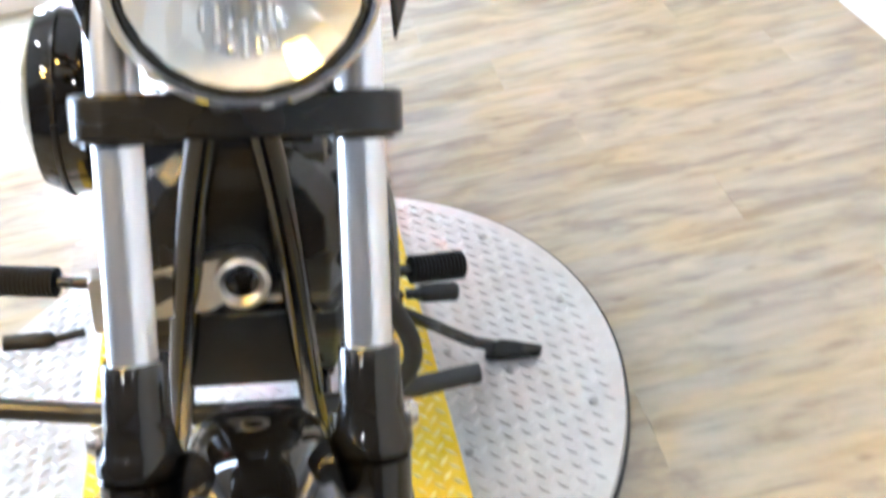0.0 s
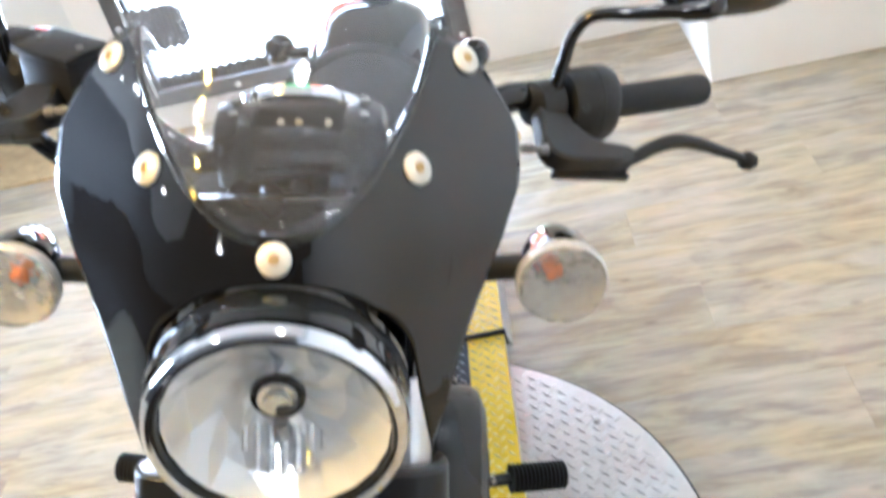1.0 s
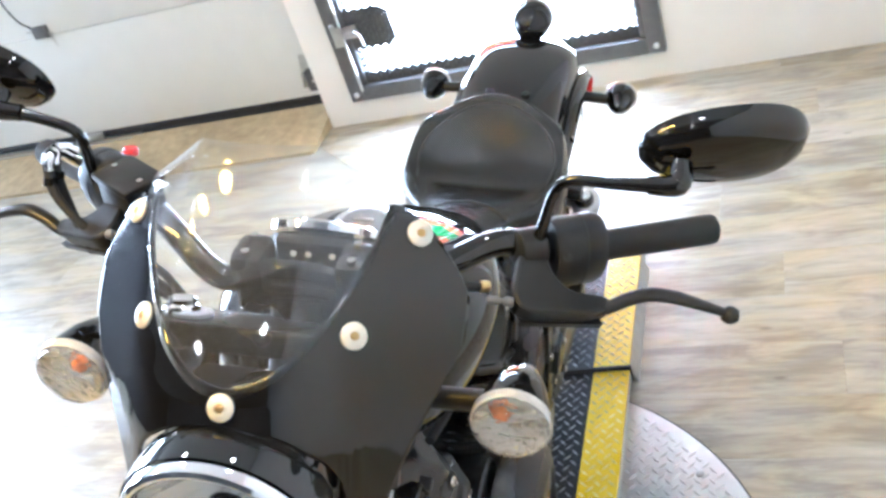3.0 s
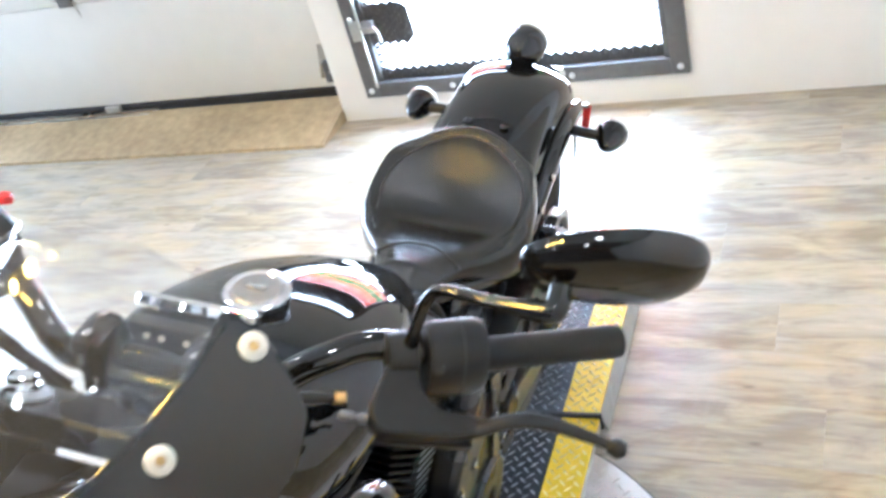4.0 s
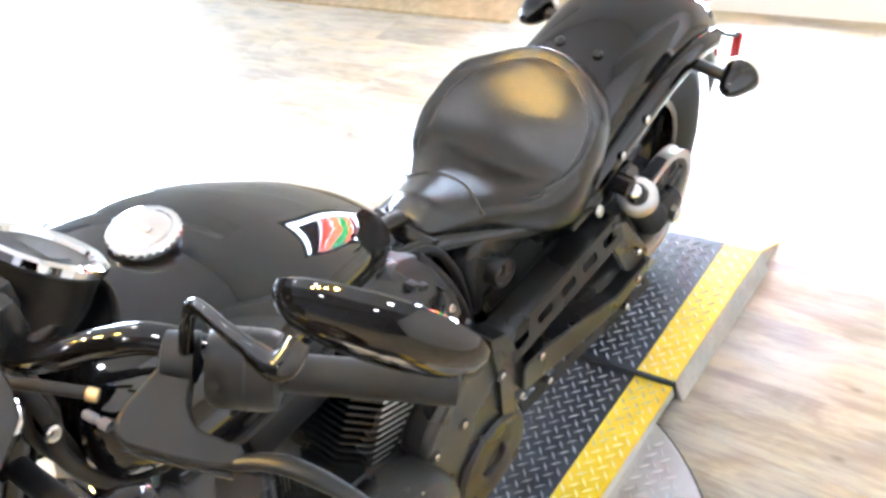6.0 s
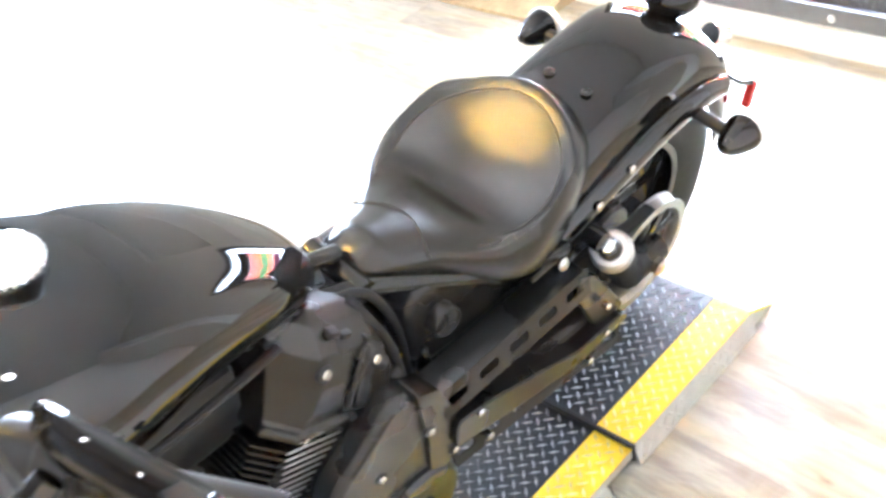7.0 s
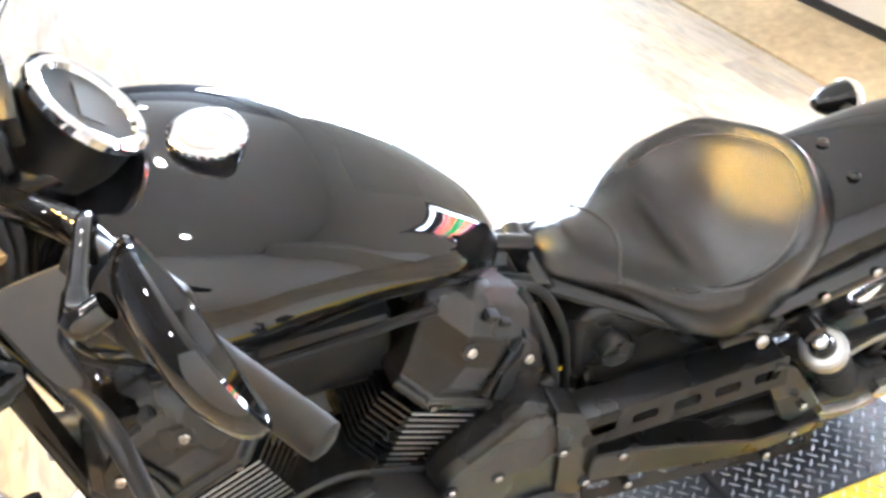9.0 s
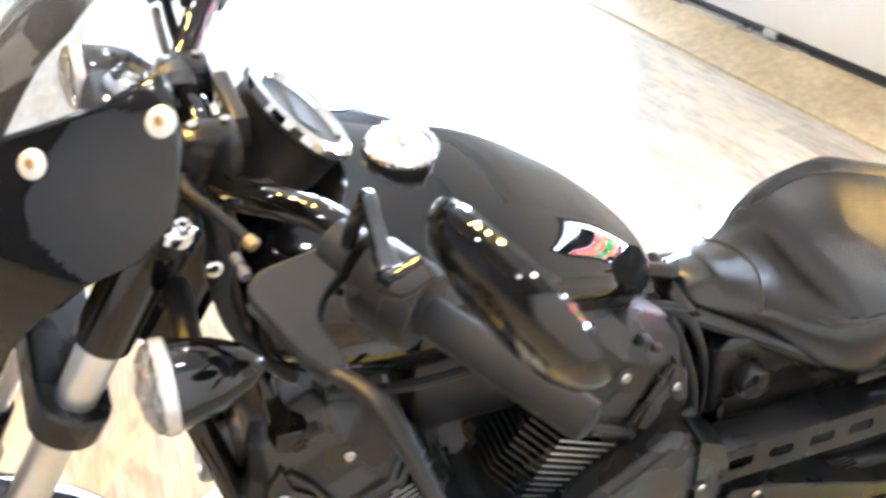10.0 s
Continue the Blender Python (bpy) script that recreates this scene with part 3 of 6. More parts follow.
def tread(inside, xa, xb, ya, yb, z, pitch=0.0215):
    """Diamond plate: bars on a grid turned by 45 degrees, by turns along and across it."""
    bm = bmesh.new()
    step = pitch / math.sqrt(2)
    for i in range(int((xb - xa) / step) + 1):
        for j in range(int((yb - ya) / step) + 1):
            x, y = xa + i * step, ya + j * step
            if (i + j) % 2 == 0 and inside(x, y):
                add_lozenge(bm, x, y, z, radians(45 if i % 2 else -45))
    return bm


table = tagged(new("turntable"), "round bare tread-plate turntable flat on the floor", "turntable")
part("disc", lathe([(TR - 0.02, 0.0), (TR - 0.002, 0.0), (TR, 0.002), (TR, TZ - 0.004), (TR - 0.003, TZ), (0.0, TZ)], pose(TX, TY, 0), 128), M_PLATE, table)
part("edge_band", lathe([(TR + 0.0005, 0.001), (TR + 0.004, 0.001), (TR + 0.004, TZ - 0.006), (TR + 0.0005, TZ - 0.006)], pose(TX, TY, 0), 128, False), M_SEALSHADE, table, "black rubber edge band")
RX0, RX1 = -0.385, 0.245


def on_table(x, y):
    return (x - TX) ** 2 + (y - TY) ** 2 < (TR - 0.022) ** 2 and not RX0 - 0.012 < x < RX1 + 0.012


tagged(part("tread", tread(on_table, TX - TR, TX + TR, TY - TR, TY + TR, TZ - 0.0002), M_PLATE, table, "raised tread bars"), kind="stuff")
for k in range(14):
    a = radians(10 + k * 360 / 14)
    x, y = TX + (TR - 0.055) * math.cos(a), TY + (TR - 0.055) * math.sin(a)
    if not RX0 - 0.02 < x < RX1 + 0.02:
        part("bolt", lathe([(0.009, 0), (0.009, 0.003), (0.006, 0.005), (0.0, 0.005)], pose(x, y, TZ), 10), M_ALU, table)
for x, y in ((0.29, 1.339), (0.285, 1.10), (0.288, 0.88), (0.39, 1.26), (-0.43, 1.34), (-0.43, 1.05)):
    part("bolt", lathe([(0.008, 0), (0.008, 0.003), (0.005, 0.0045), (0.0, 0.0045)], pose(x, y, TZ), 10), M_ALU, table)

ramp = tagged(new("wheel_ramp"), "black tread-plate wheel ramp with yellow painted edges", "ramp")
ramp.matrix_world = Matrix.Translation((-0.07, 1.95, 0)) @ pose(0, 0, 0, 0, 0, 1.7) @ Matrix.Translation((0.07, -1.95, 0))
RZ, YJ, YE, YTIP = 0.046, 1.95, 2.40, 2.50
BAND = 0.088


def ramp_deck(name, xa, xb, ya, yb, z, mat, label=""):
    return part(name, box((xa, ya, z - 0.006), (xb, yb, z), 0.0015), mat, ramp, label, smooth=False)


for ya, yb, z in ((0.55, YJ - 0.004, RZ), (YJ + 0.004, YE, RZ + 0.008)):
    ramp_deck("deck", RX0 + BAND, RX1 - BAND, ya, yb, z, M_BLACKPLATE)
    ramp_deck("edge_stripe", RX1 - BAND + 0.0005, RX1, ya, yb, z, M_YELLOW, "yellow painted edge")
    ramp_deck("edge_stripe", RX0, RX0 + BAND - 0.0005, ya, yb, z, M_YELLOW, "yellow painted edge")
    for xa, xb, mat, nm in ((RX0 + BAND, RX1 - BAND, M_BLACKTREAD, "deck_tread"), (RX1 - BAND, RX1, M_YELLOWTREAD, "stripe_tread"), (RX0, RX0 + BAND, M_YELLOWTREAD, "stripe_tread")):
        tagged(part(nm, tread(lambda x, y: xa + 0.008 < x < xb - 0.008, xa + 0.0125, xb - 0.008, ya + 0.014, yb - 0.008, z - 0.0002), mat, ramp, "raised tread bars"), kind="stuff")
    for x in (RX0, RX1 - 0.004):
        foot = 0.0 if ya < 1 else (0.014 if x > 0 else -0.014)
        part("side_plate", prism([(x + foot, TZ if ya < 1 else 0.0), (x + foot + 0.004, TZ if ya < 1 else 0.0), (x + 0.004, z - 0.004), (x, z - 0.004)], ya, yb, lambda a, b, c: V(a, c, b)), M_PLATE, ramp, "bare side plate", smooth=False)
part("joint_bar", box((RX0 - 0.004, YJ - 0.0045, 0.012), (RX1 + 0.004, YJ + 0.0045, RZ + 0.011), 0.002), M_SEALSHADE, ramp, "black joint bar")
# the end slopes down to the floor
zt = RZ + 0.008
for xa, xb, mat in ((RX0, RX0 + BAND - 0.0005, M_YELLOW), (RX0 + BAND, RX1 - BAND, M_BLACKPLATE), (RX1 - BAND + 0.0005, RX1, M_YELLOW)):
    part("end_slope", prism([(YE, zt), (YTIP, 0.004), (YTIP, 0.0), (YE, zt - 0.006)], xa, xb, side_yz), mat, ramp, smooth=False)
for x in (RX0, RX1 - 0.004):
    part("end_cheek", prism([(YE, zt - 0.007), (YTIP - 0.02, 0.004), (YTIP - 0.02, 0), (YE, 0)], x, x + 0.004, side_yz), M_PLATE, ramp, "bare side plate", smooth=False)
# tread pattern on the bare side plates
for ya, yb, x0s, turned in ((YJ + 0.01, YE - 0.01, RX1 + 0.0002, 1), (YJ + 0.01, YE - 0.01, RX0 - 0.0002, -1)):
    bm = bmesh.new()
    for j in range(int((yb - ya) / 0.021)):
        for r in range(2):
            add_lozenge(bm, 0.013 + r * 0.021, ya + 0.01 + j * 0.021, 0, radians(45 if (j + r) % 2 else -45), 0.012, 0.0036, 0.0018)
    bmesh.ops.transform(bm, matrix=Matrix(((-turned * 0.014 / 0.052, 0, turned, x0s + turned * 0.014), (0, 1, 0, 0), (1, 0, 0, 0), (0, 0, 0, 1))), verts=bm.verts)
    tagged(part("side_tread", bm, M_PLATE, ramp, "raised tread bars"), kind="stuff")
# bare inset plate ahead of the engine
inset = part("inset_plate", box((-0.20, 0.75, RZ), (0.075, 1.50, RZ + 0.003), 0.001), M_PLATE, ramp, "bare inset plate", smooth=False)
tagged(part("inset_tread", tread(lambda x, y: True, -0.19, 0.07, 0.77, 1.49, RZ + 0.0028), M_PLATE, ramp, "raised tread bars"), kind="stuff")

# ---- the motorcycle: x to its left, y to its tail, z up ----
bike = tagged(new("motorcycle"), "black cruiser motorcycle leaning on its side stand", "motorcycle")
bike.matrix_world = pose(-0.070, 0, 0.046, 0, 14.5, 0)
STEER = Matrix.Translation((0, 0.98, 0)) @ pose(0, 0, 0, 0, 0, 2.6) @ Matrix.Translation((0, -0.98, 0))
AXLE_F, AXLE_R = V(0, 0.45, 0.335), V(0, 2.17, 0.325)
RAKE = 0.554


def fork_y(z):
    return 0.785 + (z - 0.92) * RAKE


def torus_wheel(c, radius, width, tyre_h, name_part, spokes, hub_r):
    """A tyre with cast rim, spokes and hub about the x axis at c."""
    side = frame_to(c, (1, 0, 0))
    r, w = radius, width / 2
    tyre_profile = [(r - tyre_h, -w * 0.72), (r - tyre_h * 0.8, -w * 0.95), (r - tyre_h * 0.45, -w), (r - tyre_h * 0.18, -w * 0.82),
                    (r - tyre_h * 0.03, -w * 0.4), (r, 0), (r - tyre_h * 0.03, w * 0.4), (r - tyre_h * 0.18, w * 0.82),
                    (r - tyre_h * 0.45, w), (r - tyre_h * 0.8, w * 0.95), (r - tyre_h, w * 0.72)]
    base = part(name_part, lathe([(hub_r, -w * 0.6), (hub_r * 1.1, -w * 0.5), (hub_r * 1.1, w * 0.5), (hub_r, w * 0.6)], side, 32), M_SATIN, bike, "black cast wheel")
    part("tyre", lathe(tyre_profile, side, 72, False), M_TYRE, base, "black road tyre")
    ri = r - tyre_h
    part("rim", lathe([(ri + 0.004, -w * 0.74), (ri - 0.012, -w * 0.7), (ri - 0.02, -w * 0.3), (ri - 0.02, w * 0.3), (ri - 0.012, w * 0.7), (ri + 0.004, w * 0.74)], side, 72, False), M_GLOSS, base)
    bm = bmesh.new()
    for k in range(spokes):
        a = 2 * math.pi * k / spokes
        u = V(0, math.cos(a), math.sin(a))
        add_tube(bm, [c + u * hub_r * 0.9, c + u * (ri - 0.012)], 0.012, sides=8, flat=0.6, up=(1, 0, 0))
    part("spokes", bm, M_SATIN, base)
    return base


front_wheel = torus_wheel(AXLE_F, 0.33, 0.10, 0.085, "front_wheel", 10, 0.05)
rear_wheel = torus_wheel(AXLE_R, 0.325, 0.15, 0.115, "rear_wheel", 10, 0.06)
for o in (front_wheel,):
    o.matrix_local = STEER

# front fender over the front tyre
rings = []
for k in range(25):
    a = radians(25 + 150 * k / 24)
    u = V(0, -math.cos(a), math.sin(a))
    ring = []
    for s in range(13):
        t = -1 + 2 * s / 12
        ring.append(AXLE_F + u * (0.372 - 0.035 * abs(t) ** 2.4) + V(0.066 * math.sin(t * 1.45), 0, 0))
    rings.append(ring)
solid(part("front_fender", add_rings(bmesh.new(), rings, False, False), M_GLOSS, bike, "gloss black front fender", STEER), 0.003)

# fork
for s in (1, -1):
    x = s * 0.098
    leg = part("fork_tube", tube([(x, fork_y(0.64), 0.64), (x, fork_y(1.10), 1.10)], 0.0205, sides=32), M_TUBE, bike, "polished steel fork tube", STEER)
    part("fork_cover", tube([(x, fork_y(0.965), 0.965), (x, fork_y(1.085), 1.085)], 0.027, sides=28), M_GLOSS, bike, "black upper fork cover", STEER)
    part("fork_cap", lathe([(0.021, 0.0), (0.021, 0.010), (0.019, 0.016), (0.0145, 0.019), (0.0145, 0.024), (0.012, 0.026), (0.0, 0.026)], frame_to((x * 1.16, fork_y(1.082) + 0.010, 1.085), (0, RAKE, 1)), 28), M_CHROME, leg, "chrome fork top cap")
    part("yoke_bolt", lathe([(0.0045, 0.0), (0.008, 0.0), (0.008, 0.006), (0.0045, 0.007)], frame_to((s * 0.130, 0.912, 1.052), (s, 0.1, 0.2)), 16, False), M_BOLT, leg, "pale ring of a pinch bolt")
    part("dust_boot", lathe([(0.024, 0.0), (0.027, 0.004), (0.028, 0.05), (0.032, 0.075), (0.036, 0.082), (0.036, 0.094), (0.030, 0.098)],
                            frame_to((x, fork_y(0.708), 0.708), (0, -RAKE, -1)), 28), M_FRAME, bike, "gloss black fork boot", STEER)
    part("fork_slider", tube([(x, fork_y(0.62), 0.62), (x * 1.0, fork_y(0.34), 0.34)], [0.034, 0.031, 0.03], sides=24), M_FRAME, bike, "black fork slider", STEER)
    part("fork_clip", lathe([(0.022, 0), (0.029, 0.0), (0.029, 0.032), (0.022, 0.032)], frame_to((x, fork_y(0.862), 0.862), (0, RAKE, 1)), 28, False), M_SATIN, bike, "black clamp ring on the fork tube", STEER)
    part("fender_bracket", tube([(s * 0.098, fork_y(0.60) - 0.01, 0.60), (s * 0.07, 0.56, 0.63), (s * 0.045, 0.53, 0.675)], 0.009, sides=10), M_SATIN, bike, "", STEER)
    part("reflector_bolt", lathe([(0.013, 0), (0.013, 0.01), (0.008, 0.016), (0, 0.016)], frame_to((s * 0.125, fork_y(0.65) + 0.005, 0.645), (s, -0.2, 0.1)), 16), M_BOLT, bike, "", STEER)


def clamp(z, half, depth, height):
    """A fork yoke: a bar with round bosses at both fork legs."""
    pts = []
    for k in range(40):
        a = 2 * math.pi * k / 40
        c, s = math.cos(a), math.sin(a)
        px = (half - 0.036) * (1 if c > 0 else -1) + 0.036 * c if abs(c) > 0.02 else 0
        pts.append((px, (depth if abs(c) < 0.5 else depth * 1.05) * s))
    tilt = Matrix.Translation((0, fork_y(z), z)) @ Matrix.Rotation(-math.atan(RAKE), 4, "X")
    return prism(pts, -height / 2, height / 2, lambda a, b, c: tilt @ V(a, b, c))


rounded(part("lower_yoke", clamp(0.881, 0.134, 0.036, 0.038), M_SATIN, bike, "black lower fork yoke", STEER), 0.004)
rounded(part("upper_yoke", clamp(1.085, 0.132, 0.036, 0.028), M_SATIN, bike, "black upper fork yoke", STEER), 0.004)
part("steering_stem", tube([(0, fork_y(0.88) + 0.055, 0.88), (0, fork_y(1.09) + 0.055, 1.09)], 0.032, sides=24), M_SATIN, bike, "", STEER)
# added plate that closes off bright floor between headlight and upper yoke
part("gap_plate", box((-0.084, 0.775, 1.056), (0.088, 0.850, 1.067), 0.004), M_SATIN, bike, "black plate added to darken the gap behind the headlight", STEER)
part("frame_neck", tube([(0, 0.865, 0.865), (0, 0.975, 1.062)], 0.040, sides=28), M_FRAME, bike, "gloss black frame neck")
for x, y, r in ((0.096, 0.0, 0.0085), (0.080, 0.012, 0.007), (0.060, -0.004, 0.006), (-0.07, 0.004, 0.008)):
    part("wiring_loom", tube([(x * 0.7, 0.93 + y, 1.075), (x, 0.932 + y, 1.025), (x * 1.05, 0.925 + y, 0.984), (x * 1.04, 0.935 + y, 0.93), (x, 0.959 + y, 0.876), (x * 0.8, 0.99 + y, 0.815)], r, sides=10), M_RUBBER, bike, "black taped wiring loom")

# headlight
HL = V(0.003, 0.682, 1.030)
hm = frame_to(HL, (0, -1, 0.0)) @ Matrix.Diagonal((0.90, 0.90, 0.90, 1))
lamp = part("headlight", lathe([(0.0, -0.175), (0.03, -0.172), (0.06, -0.155), (0.085, -0.11), (0.098, -0.03), (0.1, 0.0), (0.096, 0.008)], hm, 48, False), M_GLOSS, bike, "round headlight in a black shell", STEER)
part("trim_ring", lathe([(0.100, -0.012), (0.1035, -0.006), (0.105, 0.004), (0.103, 0.013), (0.099, 0.016), (0.0955, 0.015), (0.094, 0.010)], hm, 64, False), M_CHROME, lamp, "chrome headlight ring")
part("inner_ring", lathe([(0.0945, 0.012), (0.0925, 0.0125), (0.0915, 0.009), (0.091, 0.004)], hm, 64, False), M_SATIN, lamp, "dark inner ring")
bowl = bmesh.new()
facets = [[hm @ V((r + 0.0012 * ((k * 7 + n * 3) % 5 - 2)) * math.cos(a), (r + 0.0012 * ((k * 7 + n * 3) % 5 - 2)) * math.sin(a), h + 0.0022 * ((k * 5 + n * 2) % 4 - 1.5)) for k, a in ((k, 2 * math.pi * k / 22) for k in range(22))]
          for n, (r, h) in enumerate(((0.014, -0.046), (0.034, -0.041), (0.054, -0.031), (0.073, -0.017)))]
facets.append([hm @ V(0.0905 * math.cos(2 * math.pi * k / 22), 0.0905 * math.sin(2 * math.pi * k / 22), 0.004) for k in range(22)])
part("reflector", add_rings(bowl, facets, False), M_REFL, lamp, "silver faceted reflector bowl", smooth=False)
part("bulb_shield", lathe([(0.0, -0.008), (0.010, -0.009), (0.012, -0.014), (0.0165, -0.014), (0.019, -0.020), (0.02, -0.05)], hm @ pose(0, 0.012, 0), 28, False), M_CHROME, lamp, "chrome bulb shield")
part("shield_rim", lathe([(0.0195, -0.016), (0.022, -0.017), (0.0225, -0.022), (0.020, -0.024)], hm @ pose(0, 0.012, 0), 28, False), M_SATIN, lamp, "dark rim of the bulb shield")
part("bulb_stalk", tube([HL + V(0, 0.02, -0.018), HL + V(0, 0.03, -0.04)], 0.005, sides=10), M_ZINC, lamp)
part("lens", lathe([(0.0, 0.022), (0.03, 0.0205), (0.06, 0.0165), (0.082, 0.0115), (0.092, 0.008)], hm, 48, False), M_LENS, lamp, "clear headlight glass").visible_shadow = False
part("hood", add_rings(bmesh.new(), [[HL + V(0.90 * r * math.sin(a), d, 0.90 * r * math.cos(a)) for a in (radians(-75 + 150 * k / 24) for k in range(25))] for r, d in ((0.1075, 0.0), (0.109, 0.015), (0.106, 0.04))], False, False), M_GLOSS, lamp, "gloss black headlight hood")
for k in range(11):
    x = -0.055 + k * 0.011
    for lo, hi, dz in ((-0.072 + abs(x) * 0.4, -0.056, -0.018), (-0.054, -0.036, -0.030)):
        if hi - lo > 0.004:
            part("flute", tube([hm @ V(x, lo, dz + 0.004), hm @ V(x, hi, dz - 0.007)], 0.0030, sides=8), M_FLUTE, lamp, "bright upright flute of the reflector")

# flyscreen: black cowl and clear shield
LEVELS = [(0.86, 0.128, 0.745, 0.655), (0.90, 0.156, 0.770, 0.662), (1.00, 0.174, 0.808, 0.672), (1.10, 0.182, 0.856, 0.700), (1.14, 0.184, 0.896, 0.724),
          (1.17, 0.183, 0.928, 0.747), (1.215, 0.175, 0.964, 0.795), (1.25, 0.157, 0.985, 0.845), (1.30, 0.137, 1.01, 0.93)]


def cowl(s, z, lift=0.0):
    """A point of the cowl's skin: s from -1 (right) to 1 (left) across, at height z."""
    zs = [q[0] for q in LEVELS]
    w, ye, yc = (np.interp(z, zs, [q[k] for q in LEVELS]) for k in (1, 2, 3))
    a = abs(s)
    back = a ** 2.2 if a < 0.62 else 0.349 + 1.24 * (a - 0.62)
    return V(s * w + 0.005, yc + (ye - yc) * back - lift, z + 0.003)


def cowl_top(s):
    x = abs(s) * 0.186
    if x < 0.128:
        return 1.153 + 0.087 * (x / 0.128) ** 1.9
    return 1.24 - 0.085 * ((x - 0.128) / 0.058) ** 1.65


def cowl_low(s):
    x = abs(s) * 0.172
    if x < 0.096:
        return 1.028 + math.sqrt(max(0.0, 0.0975 ** 2 - x * x))
    if x < 0.116:
        return 1.028 + 0.017 - 0.085 * ((x - 0.096) / 0.020) ** 0.8
    return 0.960 + 0.165 * ((x - 0.116) / 0.056) ** 0.6


rings = []
for k in range(97):
    s = -1 + 2 * k / 96
    lo, hi = cowl_low(s), cowl_top(s)
    rings.append([cowl(s, lo + (hi - lo) * j / 20) for j in range(21)])
fair = part("flyscreen", add_rings(bmesh.new(), rings, False, False), M_GLOSS, bike, "gloss black headlight cowl", STEER, angle=60)
solid(fair, 0.003)
rings = []
for k in range(49):
    s = (-1 + 2 * k / 48) * 0.70
    lo = cowl_top(s) - 0.006
    u = s / 0.70
    top = V(u * 0.126, 0.892 + 0.03 * u * u, 1.298 - 0.062 * max(0.0, abs(u) - 0.42) / 0.58)
    low = cowl(s, lo, 0.0035)
    mid = low.lerp(top, 0.5) + V(0, -0.012, 0.010) * (1 - 0.8 * u * u)
    rings.append([(1 - t) ** 2 * low + 2 * t * (1 - t) * mid + t * t * top for t in (j / 12 for j in range(13))])
shield = part("shield", add_rings(bmesh.new(), rings, False, False), M_SCREEN, fair, "clear tinted acrylic shield", angle=80)
solid(shield, 0.003)
shield.visible_shadow = False
for s, z in ((0, 1.140), (0.54, 1.171), (-0.51, 1.173), (0.79, 1.215), (-0.76, 1.217)):
    p = cowl(s, z)
    n = (cowl(s + 0.02, z) - p).cross(cowl(s, z + 0.01) - p).normalized()
    n = n if n.y < 0 else -n
    part("screw", lathe([(0.0122, 0.0), (0.0122, 0.0018), (0.0108, 0.0032), (0.0047, 0.0042), (0.0041, 0.003), (0.0, 0.003)], frame_to(p, n), 24), M_WASHER, fair, "pale dome screw with a brass centre")
    part("screw_centre", lathe([(0.0040, 0.0028), (0.0036, 0.0043), (0.0019, 0.0047), (0.0019, 0.0032), (0.0, 0.0032)], frame_to(p, n), 16), M_SCREW, fair, "brass screw centre")

# turn signals: ribbed clear lens in a black bullet shell
def signal(at, facing, radius, stalk_to, mat_lens, steer):
    m = frame_to(at, facing)
    r = radius
    base = part("turn_signal", lathe([(0.0, -2.1 * r), (0.25 * r, -2.05 * r), (0.55 * r, -1.7 * r), (0.82 * r, -1.05 * r), (0.97 * r, -0.3 * r), (r, 0.0)], m, 32, False),
                M_GLOSS, bike, "round turn signal in a gloss black shell", steer)
    part("lens", lathe([(r, -0.004), (1.01 * r, 0.004), (0.93 * r, 0.012), (0.6 * r, 0.019), (0.0, 0.022)], m, 32), mat_lens, base, "clear moulded lens").visible_shadow = False
    part("bowl", lathe([(0.12 * r, -0.55 * r), (0.5 * r, -0.42 * r), (0.8 * r, -0.2 * r), (0.97 * r, -0.006)], m, 28, False), M_SIGLENS, base, "silvered bowl")
    part("lens_rim", lathe([(1.0 * r, -0.006), (1.05 * r, -0.004), (1.05 * r, 0.004), (1.0 * r, 0.006)], m, 32, False), M_SIGLENS, base)
    back = V(*at) - V(*facing).normalized() * r * 0.7
    part("stalk", tube([back, stalk_to], 0.012, sides=16), M_PLASTIC, base, "black plastic stalk")
    return m, base


for s in (1, -1):
    m, base = signal((s * 0.231, 0.848, 1.033), (0, -1, 0.05), 0.038, (s * 0.11, 0.88, 1.02), M_SIGGLASS, STEER)
    part("bulb", lathe([(0.006, -0.016), (0.0080, -0.011), (0.0072, -0.004), (0.004, 0.0), (0.0, 0.001)], m @ pose(-s * 0.008, 0.010, 0), 16), M_AMBER, base, "amber bulb showing through the lens")

# instrument
gm = frame_to((0.0, 1.03, 1.10), (0, 0.70, 0.71))
gauge = part("instrument", lathe([(0.03, -0.075), (0.052, -0.066), (0.058, -0.04), (0.059, -0.004), (0.062, 0.0)], gm, 48), M_PLASTIC, bike, "round instrument in a black case", STEER)
part("bezel", lathe([(0.0595, -0.006), (0.0635, -0.002), (0.0635, 0.006), (0.058, 0.009), (0.050, 0.007), (0.047, 0.001)], gm, 56, False), M_CHROME, gauge, "chrome bezel")
part("face", lathe([(0.0, 0.002), (0.05, 0.002)], gm, 40), M_LCD, gauge, "dark grey display face")
part("display", box((-0.026, -0.014, 0.0028), (0.026, 0.012, 0.0036), 0.0, gm), M_LCD, gauge, "dark display window")
part("gauge_bracket", box((-0.055, 0.945, 1.055), (0.055, 1.0, 1.075), 0.006), M_SATIN, bike, "", STEER)
